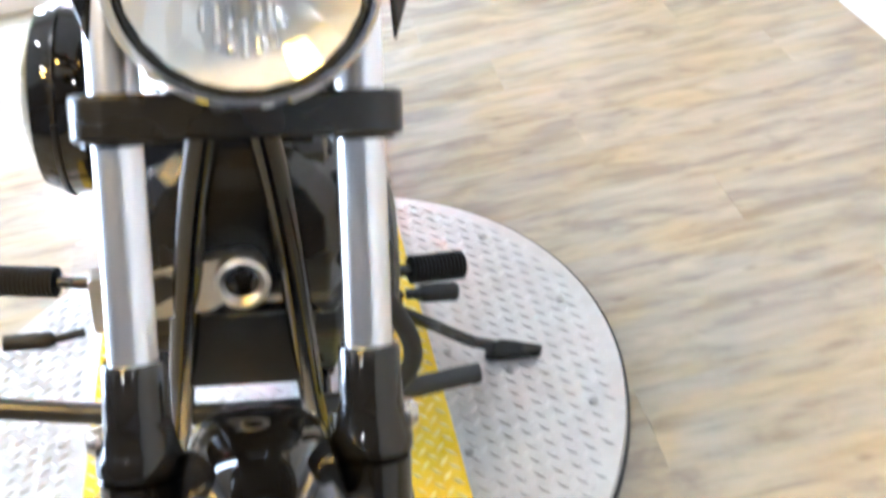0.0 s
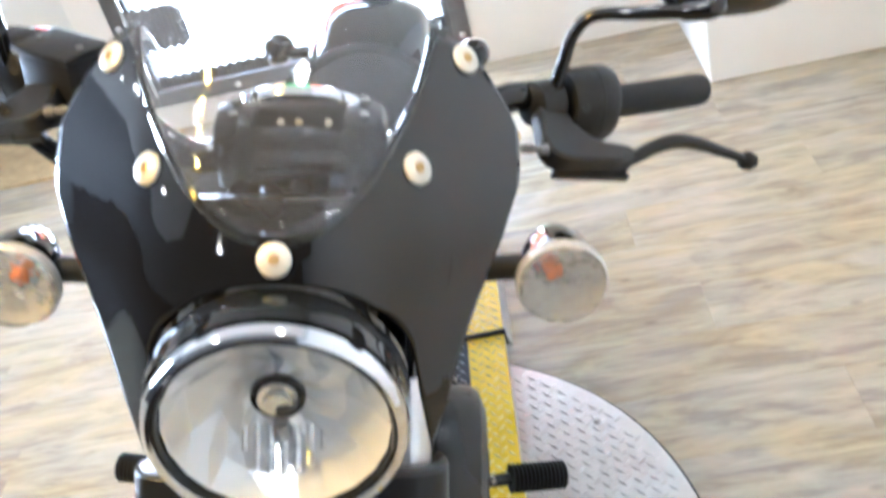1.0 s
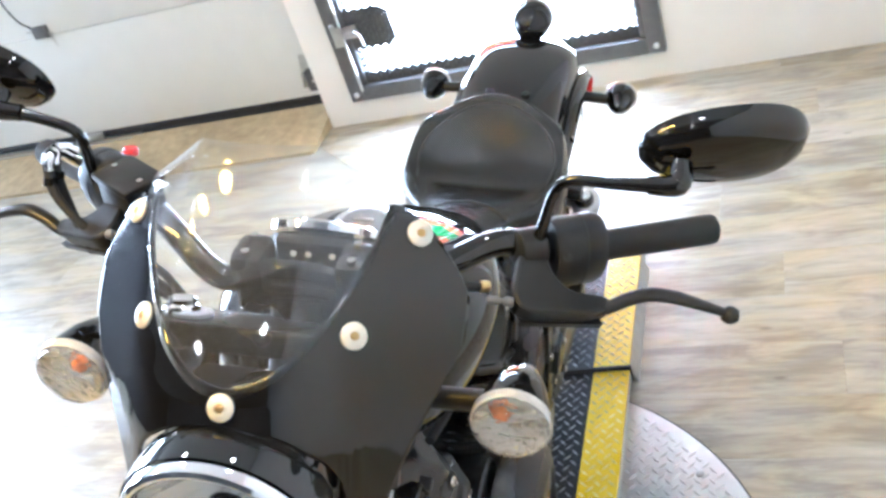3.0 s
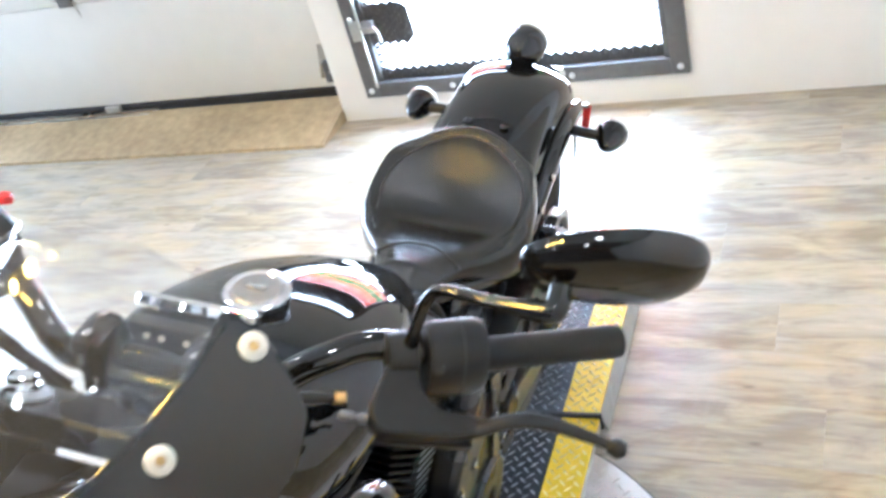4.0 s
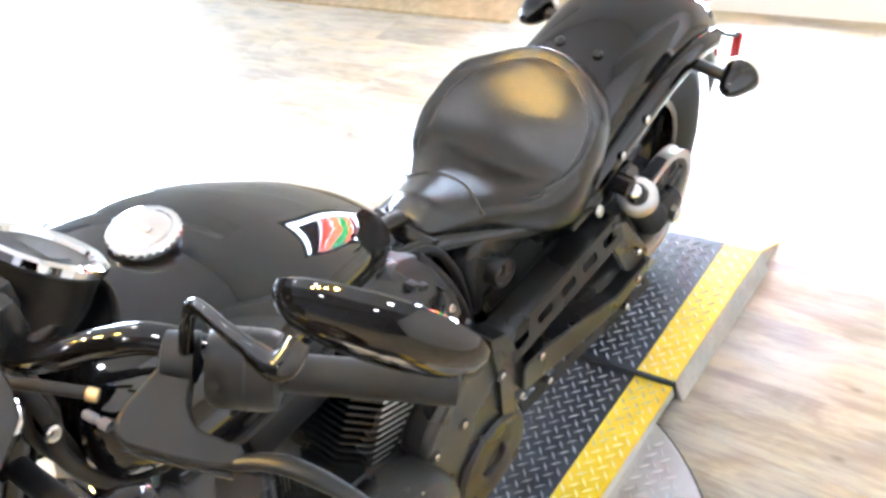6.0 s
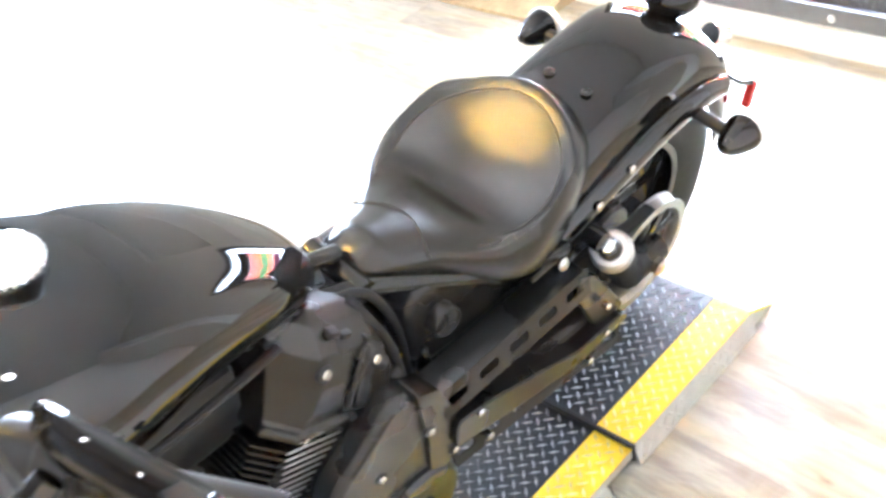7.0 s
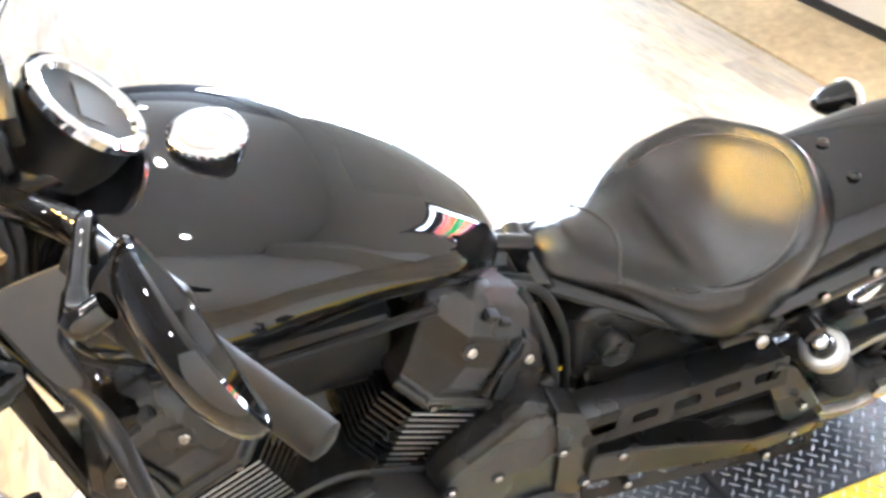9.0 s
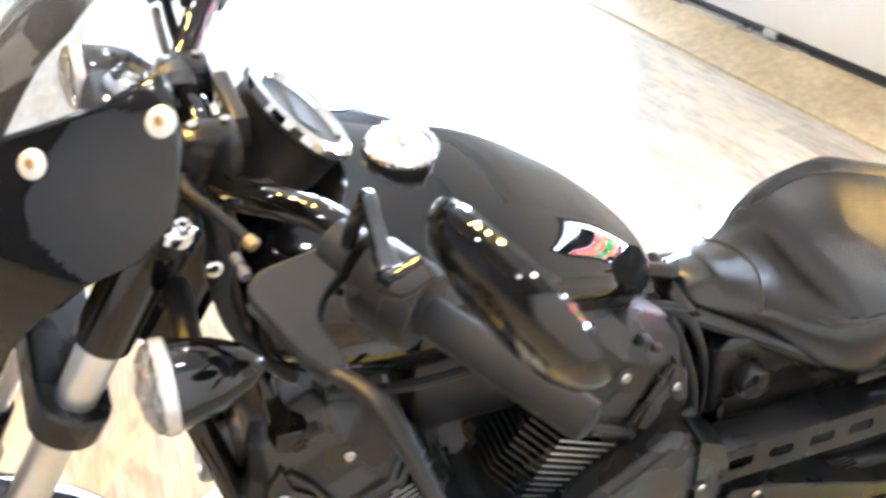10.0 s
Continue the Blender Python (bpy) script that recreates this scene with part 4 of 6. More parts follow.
for x in (-0.047, 0.063):
    part("riser", tube([(x, 0.925, 1.085), (x, 0.935, 1.128)], 0.019, sides=18), M_SATIN, bike, "black handlebar riser", STEER)
    cap = part("riser_cap", box((x - 0.019, 0.910, 1.100), (x + 0.019, 0.962, 1.152), 0.012), M_SATIN, bike, "rounded black bar clamp", STEER)
    for y in (0.922, 0.950):
        part("clamp_bolt", lathe([(0.0045, 0), (0.0045, 0.003), (0.0, 0.0035)], pose(x, y, 1.152), 10), M_BOLT, cap)
part("clamp_bridge", tube([(-0.03, 0.918, 1.112), (0.046, 0.918, 1.112)], 0.009, sides=14), M_GLOSS, bike, "gloss black clamp bridge", STEER)
part("indicator_panel", box((-0.032, 0.958, 1.108), (0.050, 0.974, 1.142), 0.004), M_PLASTIC, bike, "black warning lamp panel", STEER)
for x in (-0.012, 0.004, 0.030):
    part("warning_lamp", lathe([(0.0034, 0), (0.0034, 0.002), (0.0, 0.0026)], frame_to((x, 0.9585, 1.128), (0, -1, 0.2)), 10), M_WASHER, bike, "tiny pale warning lamp", STEER)

# handlebar and controls
part("handlebar", tube([(-0.28, 1.055, 1.138), (-0.20, 1.005, 1.146), (-0.150, 0.972, 1.132), (-0.11, 0.947, 1.112), (-0.08, 0.937, 1.104), (-0.04, 0.935, 1.118), (0, 0.935, 1.122), (0.04, 0.935, 1.116), (0.085, 0.938, 1.100), (0.120, 0.950, 1.111), (0.160, 0.975, 1.127), (0.205, 1.003, 1.132), (0.285, 1.036, 1.110)],
                       0.0142, sides=20, steps=8), M_GLOSS, bike, "gloss black handlebar", STEER)
G0, G1 = V(0.262, 1.042, 1.113), V(0.412, 1.137, 1.088)
gway = (G1 - G0).normalized()
for s in (1, -1):
    mir = Matrix.Diagonal((s, 1, 1, 1))

    def P(*p):
        return mir @ V(*p)

    hold = STEER @ Matrix.Translation((0.005, -0.015, -0.003)) if s > 0 else STEER @ Matrix.Translation((0.012, -0.004, 0.027))
    grip_line = [mir @ (G0 + gway * d) for d in (0.030, 0.04, 0.10, 0.168, 0.176, 0.179)]
    part("grip", tube(grip_line, [0.0165, 0.0165, 0.0168, 0.0172, 0.0165, 0.010], sides=24, bend=False), M_RUBBER, bike, "black rubber handlebar grip", hold)
    hm2 = mir @ frame_to(G0 + gway * 0.005, gway)
    house = part("switch_housing", lathe([(0.018, -0.034), (0.030, -0.032), (0.033, -0.026), (0.0335, 0.016), (0.031, 0.024), (0.022, 0.026)], hm2 @ Matrix.Diagonal((0.92, 1.22, 1, 1)), 28), M_PLASTIC, bike, "black plastic switch housing", hold)
    part("switch_seam", lathe([(0.0335, -0.001), (0.034, -0.001), (0.034, 0.001), (0.0335, 0.001)], hm2 @ Matrix.Diagonal((0.925, 1.222, 1, 1)), 28, False), M_SEALSHADE, house)
    part("switch_screw", lathe([(0.005, 0), (0.005, 0.002), (0.0, 0.002)], frame_to(P(0.262, 1.010, 1.128), (s * 0.3, -0.9, 0.4)), 12), M_SEALSHADE, house)
    perch = part("lever_perch", lathe([(0.0145, -0.016), (0.021, -0.014), (0.022, 0.012), (0.0145, 0.015)], mir @ frame_to(V(0.222, 1.017, 1.130), gway), 22), M_PLASTIC, bike, "black lever perch", hold)
    blade = [(0.0, -0.004), (0.012, -0.010), (0.075, -0.010), (0.100, -0.004), (0.104, 0.004), (0.097, 0.012), (0.060, 0.017), (0.047, 0.034), (0.043, 0.066), (0.020, 0.070), (0.010, 0.045), (-0.003, 0.012)]
    tip, far = V(0.221, 0.940, 1.119), V(0.312, 0.984, 1.090)
    ub = (far - tip).normalized()
    vb = (V(0.229, 1.012, 1.130) - tip)
    vb = (vb - ub * ub.dot(vb)).normalized()
    nb = ub.cross(vb)
    rounded(part("lever_bracket", prism(rounded_outline(blade, 0.008, 3), -0.016, 0.004, lambda a, b, c: mir @ (tip + ub * a + vb * b + nb * c)), M_PLASTIC, perch, "", angle=40), 0.003, 2)
    part("bracket_lip", prism(rounded_outline([(0.004, -0.012), (0.098, -0.012), (0.092, -0.002), (0.010, -0.002)], 0.004, 3), -0.021, -0.014, lambda a, b, c: mir @ (tip + ub * a + vb * b + nb * c)), M_PLASTIC, perch)
    part("lever", tube([P(0.285, 0.972, 1.088), P(0.306, 0.981, 1.091), P(0.326, 0.990, 1.097), P(0.348, 0.997, 1.100), P(0.374, 1.004, 1.093), P(0.402, 1.010, 1.081), P(0.424, 1.013, 1.072)],
                       [0.006, 0.0075, 0.008, 0.0085, 0.008, 0.0065, 0.0055], sides=14, flat=0.8), M_PLASTIC, perch, "black hand lever")
    part("lever_ball", lathe([(0.0, -0.010), (0.006, -0.008), (0.0095, -0.002), (0.0095, 0.003), (0.006, 0.009), (0.0, 0.010)], frame_to(P(0.428, 1.014, 1.069), (s, 0, 0)), 16), M_PLASTIC, perch)
    part("adjuster", lathe([(0.005, 0), (0.005, 0.008), (0.003, 0.009), (0.003, 0.013), (0.0042, 0.014), (0.0042, 0.024), (0.0025, 0.026)], frame_to(P(0.217, 0.939, 1.122), (-s, -0.12, 0.12)), 12), M_GREYSTEEL, perch, "dull metal cable adjuster")
    out = 0.0 if s > 0 else 0.022
    stem = part("mirror_stem", tube([P(0.232 + out, 1.016, 1.145 - out), P(0.238 + out, 1.018, 1.17), P(0.246 + out * 0.8, 1.023, 1.196), P(0.262 + out * 0.3, 1.020, 1.214 + out / 4), P(0.30, 1.012, 1.219 + out * 0.8), P(0.348 - out, 1.003, 1.226 + out)],
                                    [0.0072, 0.0060, 0.0060, 0.0060, 0.0062, 0.0078], sides=14), M_GLOSS, bike, "black bent mirror stem", hold if s > 0 else STEER)
    part("knuckle", tube([P(0.335 - out, 1.005, 1.224 + out), P(0.362 - out, 1.003, 1.229 + out), P(0.364 - out, 1.022, 1.240 + out)], [0.009, 0.011, 0.010], sides=14), M_GLOSS, stem)
    ax, up = (P(0.479, 1.076, 1.250) - P(0.322, 1.046, 1.240)).normalized(), V(0, -0.37, 0.93)
    up = (up - ax * ax.dot(up)).normalized()
    nrm = ax.cross(up).normalized()
    nrm = nrm if nrm.y > 0 else -nrm
    c0 = P(0.402 - out, 1.056, 1.240 + out)

    def egg(scale, push, n=44):
        out = []
        for k in range(n):
            a = 2 * math.pi * k / n
            u, w = math.cos(a), math.sin(a)
            out.append(c0 + ax * 0.080 * scale * (abs(u) ** 0.86) * (1 if u > 0 else -1) + up * 0.050 * scale * (abs(w) ** 0.86) * (1 if w > 0 else -1) * (1 + 0.12 * u) + nrm * push)
        return out

    shell = part("mirror", add_rings(bmesh.new(), [egg(0.05, -0.019), egg(0.45, -0.018), egg(0.75, -0.0135), egg(0.93, -0.005), egg(1.0, 0.004), egg(1.0, 0.010), egg(0.96, 0.012), egg(0.94, 0.009)]), M_GLOSS, bike, "oval mirror in a gloss black shell", hold if s > 0 else STEER)
    part("mirror_glass", add_rings(bmesh.new(), [egg(0.94, 0.0095), egg(0.93, 0.0105)]), M_MIRROR, shell, "mirror glass")
    if s > 0:
        part("clutch_cable", tube([(0.190, 0.936, 1.125), (0.165, 0.918, 1.136), (0.138, 0.902, 1.142), (0.105, 0.897, 1.135), (0.07, 0.905, 1.09)], 0.0052, sides=10), M_RUBBER, bike, "black clutch cable", STEER)
        part("cable_sleeve", lathe([(0.0053, 0.0), (0.0062, 0.001), (0.0062, 0.009), (0.0053, 0.010)], frame_to((0.196, 0.938, 1.124), (-0.8, -0.45, 0.3)), 12), M_SCREW, bike, "brass cable adjuster", STEER)
    else:
        part("brake_hose", tube([P(0.190, 0.936, 1.125), P(0.15, 0.935, 1.10), P(0.12, 0.95, 1.0), P(0.085, 0.97, 0.88)], 0.0045, sides=8), M_RUBBER, bike, "thin black hose", STEER)
# brake reservoir on the right bar, with the red kill switch
turned = STEER @ Matrix.Translation((-0.203, 0.995, 1.158)) @ pose(0, 0, 0, 0, 0, -31)
res = part("brake_reservoir", box((-0.030, -0.023, -0.036), (0.030, 0.023, 0.020), 0.005), M_PLASTIC, bike, "black brake fluid reservoir", turned)
part("reservoir_lid", box((-0.033, -0.026, 0.0202), (0.033, 0.026, 0.028), 0.003), M_PLASTIC, res)
for x in (-0.024, 0.024):
    part("lid_screw", lathe([(0.0035, 0), (0.0035, 0.0015), (0.0, 0.0015)], pose(x, 0, 0.028), 10), M_BOLT, res)
for d in (0.0, 0.013):
    line = [(-0.290, 0.990 + d, 1.196), (-0.287, 0.980 + d, 1.178), (-0.276, 0.970 + d, 1.162 - d), (-0.250, 0.958, 1.142 - d), (-0.222, 0.952, 1.118 - d), (-0.19, 0.955, 1.085 - d), (-0.13, 0.965, 1.02 - d)]
    cable = part("throttle_cable", tube(line, [0.0062, 0.0062, 0.0052, 0.0048, 0.0048, 0.0048, 0.0048], sides=10), M_RUBBER, bike, "black throttle cable", STEER)
    part("cable_elbow", tube([(-0.283, 1.030, 1.172 + d), (-0.290, 1.012 + d / 2, 1.196), (-0.290, 0.994 + d, 1.200), (-0.289, 0.986 + d, 1.188)], 0.0066, sides=12), M_CHROME, cable, "bright bent cable elbow")
    part("cable_nut", lathe([(0.006, 0), (0.0088, 0.001), (0.0088, 0.009), (0.006, 0.010)], frame_to((-0.288, 0.983 + d, 1.182), (0.05, -0.4, -0.9)), 6), M_SATIN, cable)
part("cable_tie", box((-0.008, -0.010, -0.016), (0.008, 0.010, 0.008), 0.003), M_RUBBER, bike, "black cable tie", STEER @ Matrix.Translation((-0.236, 0.955, 1.126)))
part("kill_switch", lathe([(0.009, 0), (0.009, 0.006), (0.007, 0.009), (0, 0.009)], frame_to((-0.245, 1.075, 1.158), (0.1, 0.3, 1)), 14), M_RED, bike, "red engine stop switch", STEER)

# fuel tank
TANK = [  # y, top, half width, widest height, bottom
    (0.945, 0.9915, 0.0924, 0.9336, 0.8805), (0.958, 1.0166, 0.1221, 0.9366, 0.858), (0.985, 1.0349, 0.1451, 0.9438, 0.8326), (1.05, 1.044, 0.1657, 0.9538, 0.806), (1.13, 1.028, 0.1684, 0.9489, 0.799),
    (1.194, 1.0053, 0.1551, 0.9366, 0.802), (1.257, 0.9787, 0.1386, 0.9136, 0.8049), (1.312, 0.9479, 0.1207, 0.8832, 0.798), (1.366, 0.9137, 0.1012, 0.8485, 0.7824), (1.411, 0.8768, 0.0787, 0.8148, 0.7631),
    (1.443, 0.8445, 0.055, 0.7916, 0.7509), (1.461, 0.817, 0.0346, 0.7781, 0.7486), (1.469, 0.7966, 0.0152, 0.7719, 0.755)]


def tank_ring(y, top, w, zm, bot, n=48):
    """Rounded over the top, with a soft crease at the widest line and a tuck below it."""
    out = []
    for k in range(n):
        a = 2 * math.pi * k / n
        c, s = math.cos(a), math.sin(a)
        sg = 1 if c > 0 else -1
        if s >= 0:
            flat = np.interp(y, (1.1, 1.35), (0.84, 0.76))
            out.append(V(w * abs(c) ** flat * sg, y, zm + (top - zm) * s ** flat))
        else:
            out.append(V(w * abs(c) ** 0.5 * sg * (1 - 0.16 * abs(s)), y, zm + (zm - bot) * -(abs(s) ** 0.85)))
    return out


ys = [q[0] for q in TANK]
fine = np.concatenate([np.linspace(a, b, 4, endpoint=False) for a, b in zip(ys, ys[1:])] + [[ys[-1]]])


def smooth_interp(t, xs, vs):
    """Smooth values between stations."""
    i = min(max(np.searchsorted(xs, t) - 1, 0), len(xs) - 2)
    h = xs[i + 1] - xs[i]
    u = (t - xs[i]) / h

    def slope(j):
        if j == 0 or j == len(xs) - 1:
            j2 = 1 if j == 0 else len(xs) - 1
            return (vs[j2] - vs[j2 - 1]) / (xs[j2] - xs[j2 - 1])
        return (vs[j + 1] - vs[j - 1]) / (xs[j + 1] - xs[j - 1])

    return ((2 * u ** 3 - 3 * u * u + 1) * vs[i] + (u ** 3 - 2 * u * u + u) * h * slope(i) + (-2 * u ** 3 + 3 * u * u) * vs[i + 1] + (u ** 3 - u * u) * h * slope(i + 1))


tank = part("fuel_tank", add_rings(bmesh.new(), [tank_ring(y, *(smooth_interp(y, ys, [q[k] for q in TANK]) for k in (1, 2, 3, 4))) for y in fine]), M_GLOSS, bike, "gloss black teardrop fuel tank", angle=60)
cm = frame_to((0.0, 1.134, 1.019), (0, 0.05, 1))
cap = part("fuel_cap", lathe([(0.035, -0.016), (0.036, 0.0), (0.0365, 0.0155), (0.034, 0.0170)], cm, 40, False), M_GLOSS, tank, "fuel cap with a dark skirt")
part("cap_top", lathe([(0.035, 0.0165), (0.0385, 0.0172), (0.0395, 0.0205), (0.0385, 0.0248), (0.035, 0.0266), (0.031, 0.0268), (0.0295, 0.0255), (0.0, 0.0255)], cm, 48), M_CHROME, cap, "bright chrome cap")
part("cap_disc", lathe([(0.0288, 0.0256), (0.027, 0.0275), (0.012, 0.0282), (0.0, 0.0285)], cm, 40), M_ALU, cap, "brushed metal cap disc")
for k in range(28):
    a = 2 * math.pi * k / 28
    part("cap_knurl", add_box(bmesh.new(), (-0.0016, 0.0370, 0.0178), (0.0016, 0.0401, 0.0240), 0.0008, cm @ Matrix.Rotation(a, 4, "Z")), M_CHROME, cap)
part("cap_key", box((-0.012, -0.004, 0.028), (0.012, 0.004, 0.031), 0.001, cm), M_BOLT, cap)
part("tank_seam", tube([(0.0, 1.45, 0.815), (0.0, 1.46, 0.80)], 0.0012, sides=6), M_GLOSS, tank)
part("tank_bolt", tube([(0, 1.47, 0.765), (0, 1.525, 0.745)], 0.013, sides=16), M_SATIN, tank)

# seat: a broad dished solo saddle with a raised back and a narrow nose
SEAT = [  # y, half width, centre height, edge height, underside
    (1.5243, 0.0174, 0.7155, 0.7105, 0.6934), (1.5344, 0.0367, 0.7346, 0.7206, 0.6821), (1.5678, 0.056, 0.7512, 0.7252, 0.6696), (1.6033, 0.0685, 0.7430, 0.7175, 0.6554), (1.6439, 0.086, 0.7305, 0.7117, 0.642),
    (1.6844, 0.116, 0.7175, 0.702, 0.6296), (1.725, 0.146, 0.7047, 0.704, 0.6106), (1.7655, 0.1605, 0.7044, 0.715, 0.5935), (1.8066, 0.1609, 0.714, 0.733, 0.5824), (1.8507, 0.1533, 0.735, 0.752, 0.5874),
    (1.8891, 0.1414, 0.7645, 0.760, 0.6085), (1.9222, 0.1233, 0.7865, 0.757, 0.6427), (1.9442, 0.1048, 0.789, 0.750, 0.6771), (1.9629, 0.0831, 0.7809, 0.744, 0.7017), (1.9783, 0.0549, 0.7654, 0.7499, 0.7213),
    (1.9871, 0.0235, 0.7491, 0.7426, 0.7311)]
sy = [q[0] for q in SEAT]


def seat_top(x, y):
    """Height of the saddle's skin: a dish inside the seam, a rounded roll outside it."""
    w, zc, ze = (float(smooth_interp(y, sy, [q[k] for q in SEAT])) for k in (1, 2, 3))
    z = zc + (ze - zc) * min(1, abs(x) / (w * 0.93)) ** 2.2
    r = math.hypot(x / 0.134, (y - 1.803) / 0.120) if y > 1.72 else 9.0
    if y > 1.72:
        z += min(1, (y - 1.72) / 0.03) * (0.0095 * math.exp(-((r - 1.13) / 0.11) ** 2) - 0.0035 * math.exp(-((r - 1.0) / 0.035) ** 2) - 0.014 * max(0.0, 1 - r * r))
    return z


def seat_ring(y):
    w, zc, ze, zb = (float(smooth_interp(y, sy, [q[k] for q in SEAT])) for k in (1, 2, 3, 4))
    out = []
    for k in range(41):
        t = -1 + 2 * k / 40
        x = t * w * 0.93
        out.append(V(x, y, seat_top(x, y)))
    h = ze - zb
    left = [V(w * 0.985, y, ze - 0.10 * h), V(w, y, ze - 0.24 * h), V(w * 0.99, y, ze - 0.45 * h), V(w * 0.95, y, ze - 0.7 * h), V(w * 0.88, y, ze - 0.92 * h), V(w * 0.8, y, zb)]
    return out + left + [V(-p.x, p.y, p.z) for p in reversed(left)]


fine = np.concatenate([np.linspace(a, b, 4, endpoint=False) for a, b in zip(sy, sy[1:])] + [[sy[-1]]])
seat = part("seat", add_rings(bmesh.new(), [seat_ring(y) for y in fine]), M_LEATHER, bike, "dished black vinyl solo seat", angle=75)


loop = []
for k in range(40):
    a = radians(-128 + 256 * k / 39)
    x, y = 0.134 * math.sin(a), 1.803 + 0.120 * math.cos(a) - (0.03 if abs(a) > 2 else 0)
    loop.append((x, y, seat_top(x, y) + 0.0006))
part("seam", tube(loop, 0.0014, sides=6, steps=2), M_PIPING, seat, "stitched seam round the sitting panel")
loop = [(x, 1.638 + 0.018 * math.cos(x * 28), seat_top(x, 1.638 + 0.018 * math.cos(x * 28)) + 0.0004) for x in np.linspace(-0.078, 0.078, 19)]
part("seam", tube(loop, 0.0018, sides=6, steps=2), M_PIPING, seat, "stitched seam across the nose")

# rear fender
CROWN = [(1.84, 0.665), (1.90, 0.715), (1.96, 0.742), (2.02, 0.757), (2.09, 0.769), (2.16, 0.777), (2.22, 0.778), (2.275, 0.766), (2.33, 0.735), (2.38, 0.684), (2.425, 0.612), (2.46, 0.53)]
rings = []
for i, q in enumerate(smooth_path([(0, a, b) for a, b in CROWN], 4)):
    near = smooth_path([(0, a, b) for a, b in CROWN], 4)
    way = (near[min(i + 1, len(near) - 1)] - near[max(i - 1, 0)]).normalized()
    out = V(0, -way.z, way.y)
    ring = []
    for k in range(21):
        t = -1 + 2 * k / 20
        drop = 0.046 * abs(t) ** 2 + 0.062 * max(0, abs(t) - 0.72) ** 1.6 / 0.28 ** 1.6
        ring.append(q + V(0.122 * math.sin(t * 1.30) / math.sin(1.30), 0, 0) - out * drop)
    rings.append(ring)
fender = part("rear_fender", add_rings(bmesh.new(), rings, False, False), M_GLOSS, bike, "gloss black rear fender", angle=60)
solid(fender, 0.003)
for x in (0.038, -0.038):
    part("fender_bolt", lathe([(0.0095, 0), (0.0095, 0.002), (0.006, 0.004), (0.0045, 0.002), (0, 0.002)], frame_to((x, 2.023, 0.757), (0, -0.1, 1)), 18), M_SATIN, fender, "black rubber capped bolt")
for s in (1, -1):
    strut = part("fender_strut", tube([(s * 0.116, 1.86, 0.585), (s * 0.119, 1.98, 0.625), (s * 0.121, 2.12, 0.665), (s * 0.121, 2.24, 0.668), (s * 0.120, 2.33, 0.645)], [0.020, 0.021, 0.022, 0.020, 0.016], sides=14, flat=1.35), M_GLOSS, bike, "gloss black fender strut")
    # black strip laid on the fender for the shade in its groove
    part("groove_shade", tube([(s * 0.103, 1.985, 0.707), (s * 0.106, 2.06, 0.722), (s * 0.106, 2.13, 0.728)], 0.0042, sides=8), M_SEALSHADE, strut)
    for y, z in ((1.95, 0.628), (2.03, 0.655)):
        part("strut_bolt", lathe([(0.008, 0), (0.008, 0.004), (0.004, 0.006), (0, 0.006)], frame_to((s * 0.139, y, z), (s, 0, 0.2)), 14), M_BOLT, strut)
    part("seat_bracket", box((s * 0.135 - 0.014, 1.78, 0.585), (s * 0.135 + 0.014, 1.875, 0.605), 0.004), M_SATIN, bike, "")
    part("bracket_bolt", lathe([(0.011, 0), (0.011, 0.006), (0.007, 0.009), (0, 0.009)], frame_to((s * 0.160, 1.835, 0.600), (s, 0, 0.35)), 16), M_BOLT, bike, "bright frame bolt")
    m, base = signal((s * 0.218, 2.245, 0.65), (0, 1, -0.05), 0.034, (s * 0.115, 2.225, 0.655), M_SIGLENS, None)
tail = part("tail_light", lathe([(0.044 * math.sin(radians(a)), 0.006 - 0.062 * math.cos(radians(a))) for a in range(0, 91, 9)] + [(0.0445, 0.012)], frame_to((0, 2.305, 0.792), (0, 1, 0.0)), 36, False), M_GLOSS, bike, "round tail light in a gloss black bullet shell")
part("lens", lathe([(0.043, 0.02), (0.045, 0.03), (0.04, 0.038), (0.0, 0.041)], frame_to((0, 2.305, 0.792), (0, 1, 0)), 32), M_SIGLENS, tail, "pale tail light lens")
part("stalk", lathe([(0.034, 0.0), (0.032, 0.008), (0.022, 0.018), (0.019, 0.030), (0.024, 0.042)], pose(0, 2.300, 0.733), 24), M_GLOSS, tail, "flared gloss black foot")
br = part("plate_bracket", tube([(0.07, 2.37, 0.65), (0.115, 2.40, 0.615), (0.122, 2.45, 0.59)], 0.008, sides=8, flat=0.4), M_SATIN, bike, "black side bracket with a red reflector")
part("reflector", box((0.112, 2.452, 0.525), (0.130, 2.466, 0.585), 0.004), M_RED, br, "red reflector")
part("plate_light", tube([(0.04, 2.40, 0.68), (0.05, 2.435, 0.665)], [0.022, 0.02], sides=18), M_CHROME, bike, "small bright number plate lamp")

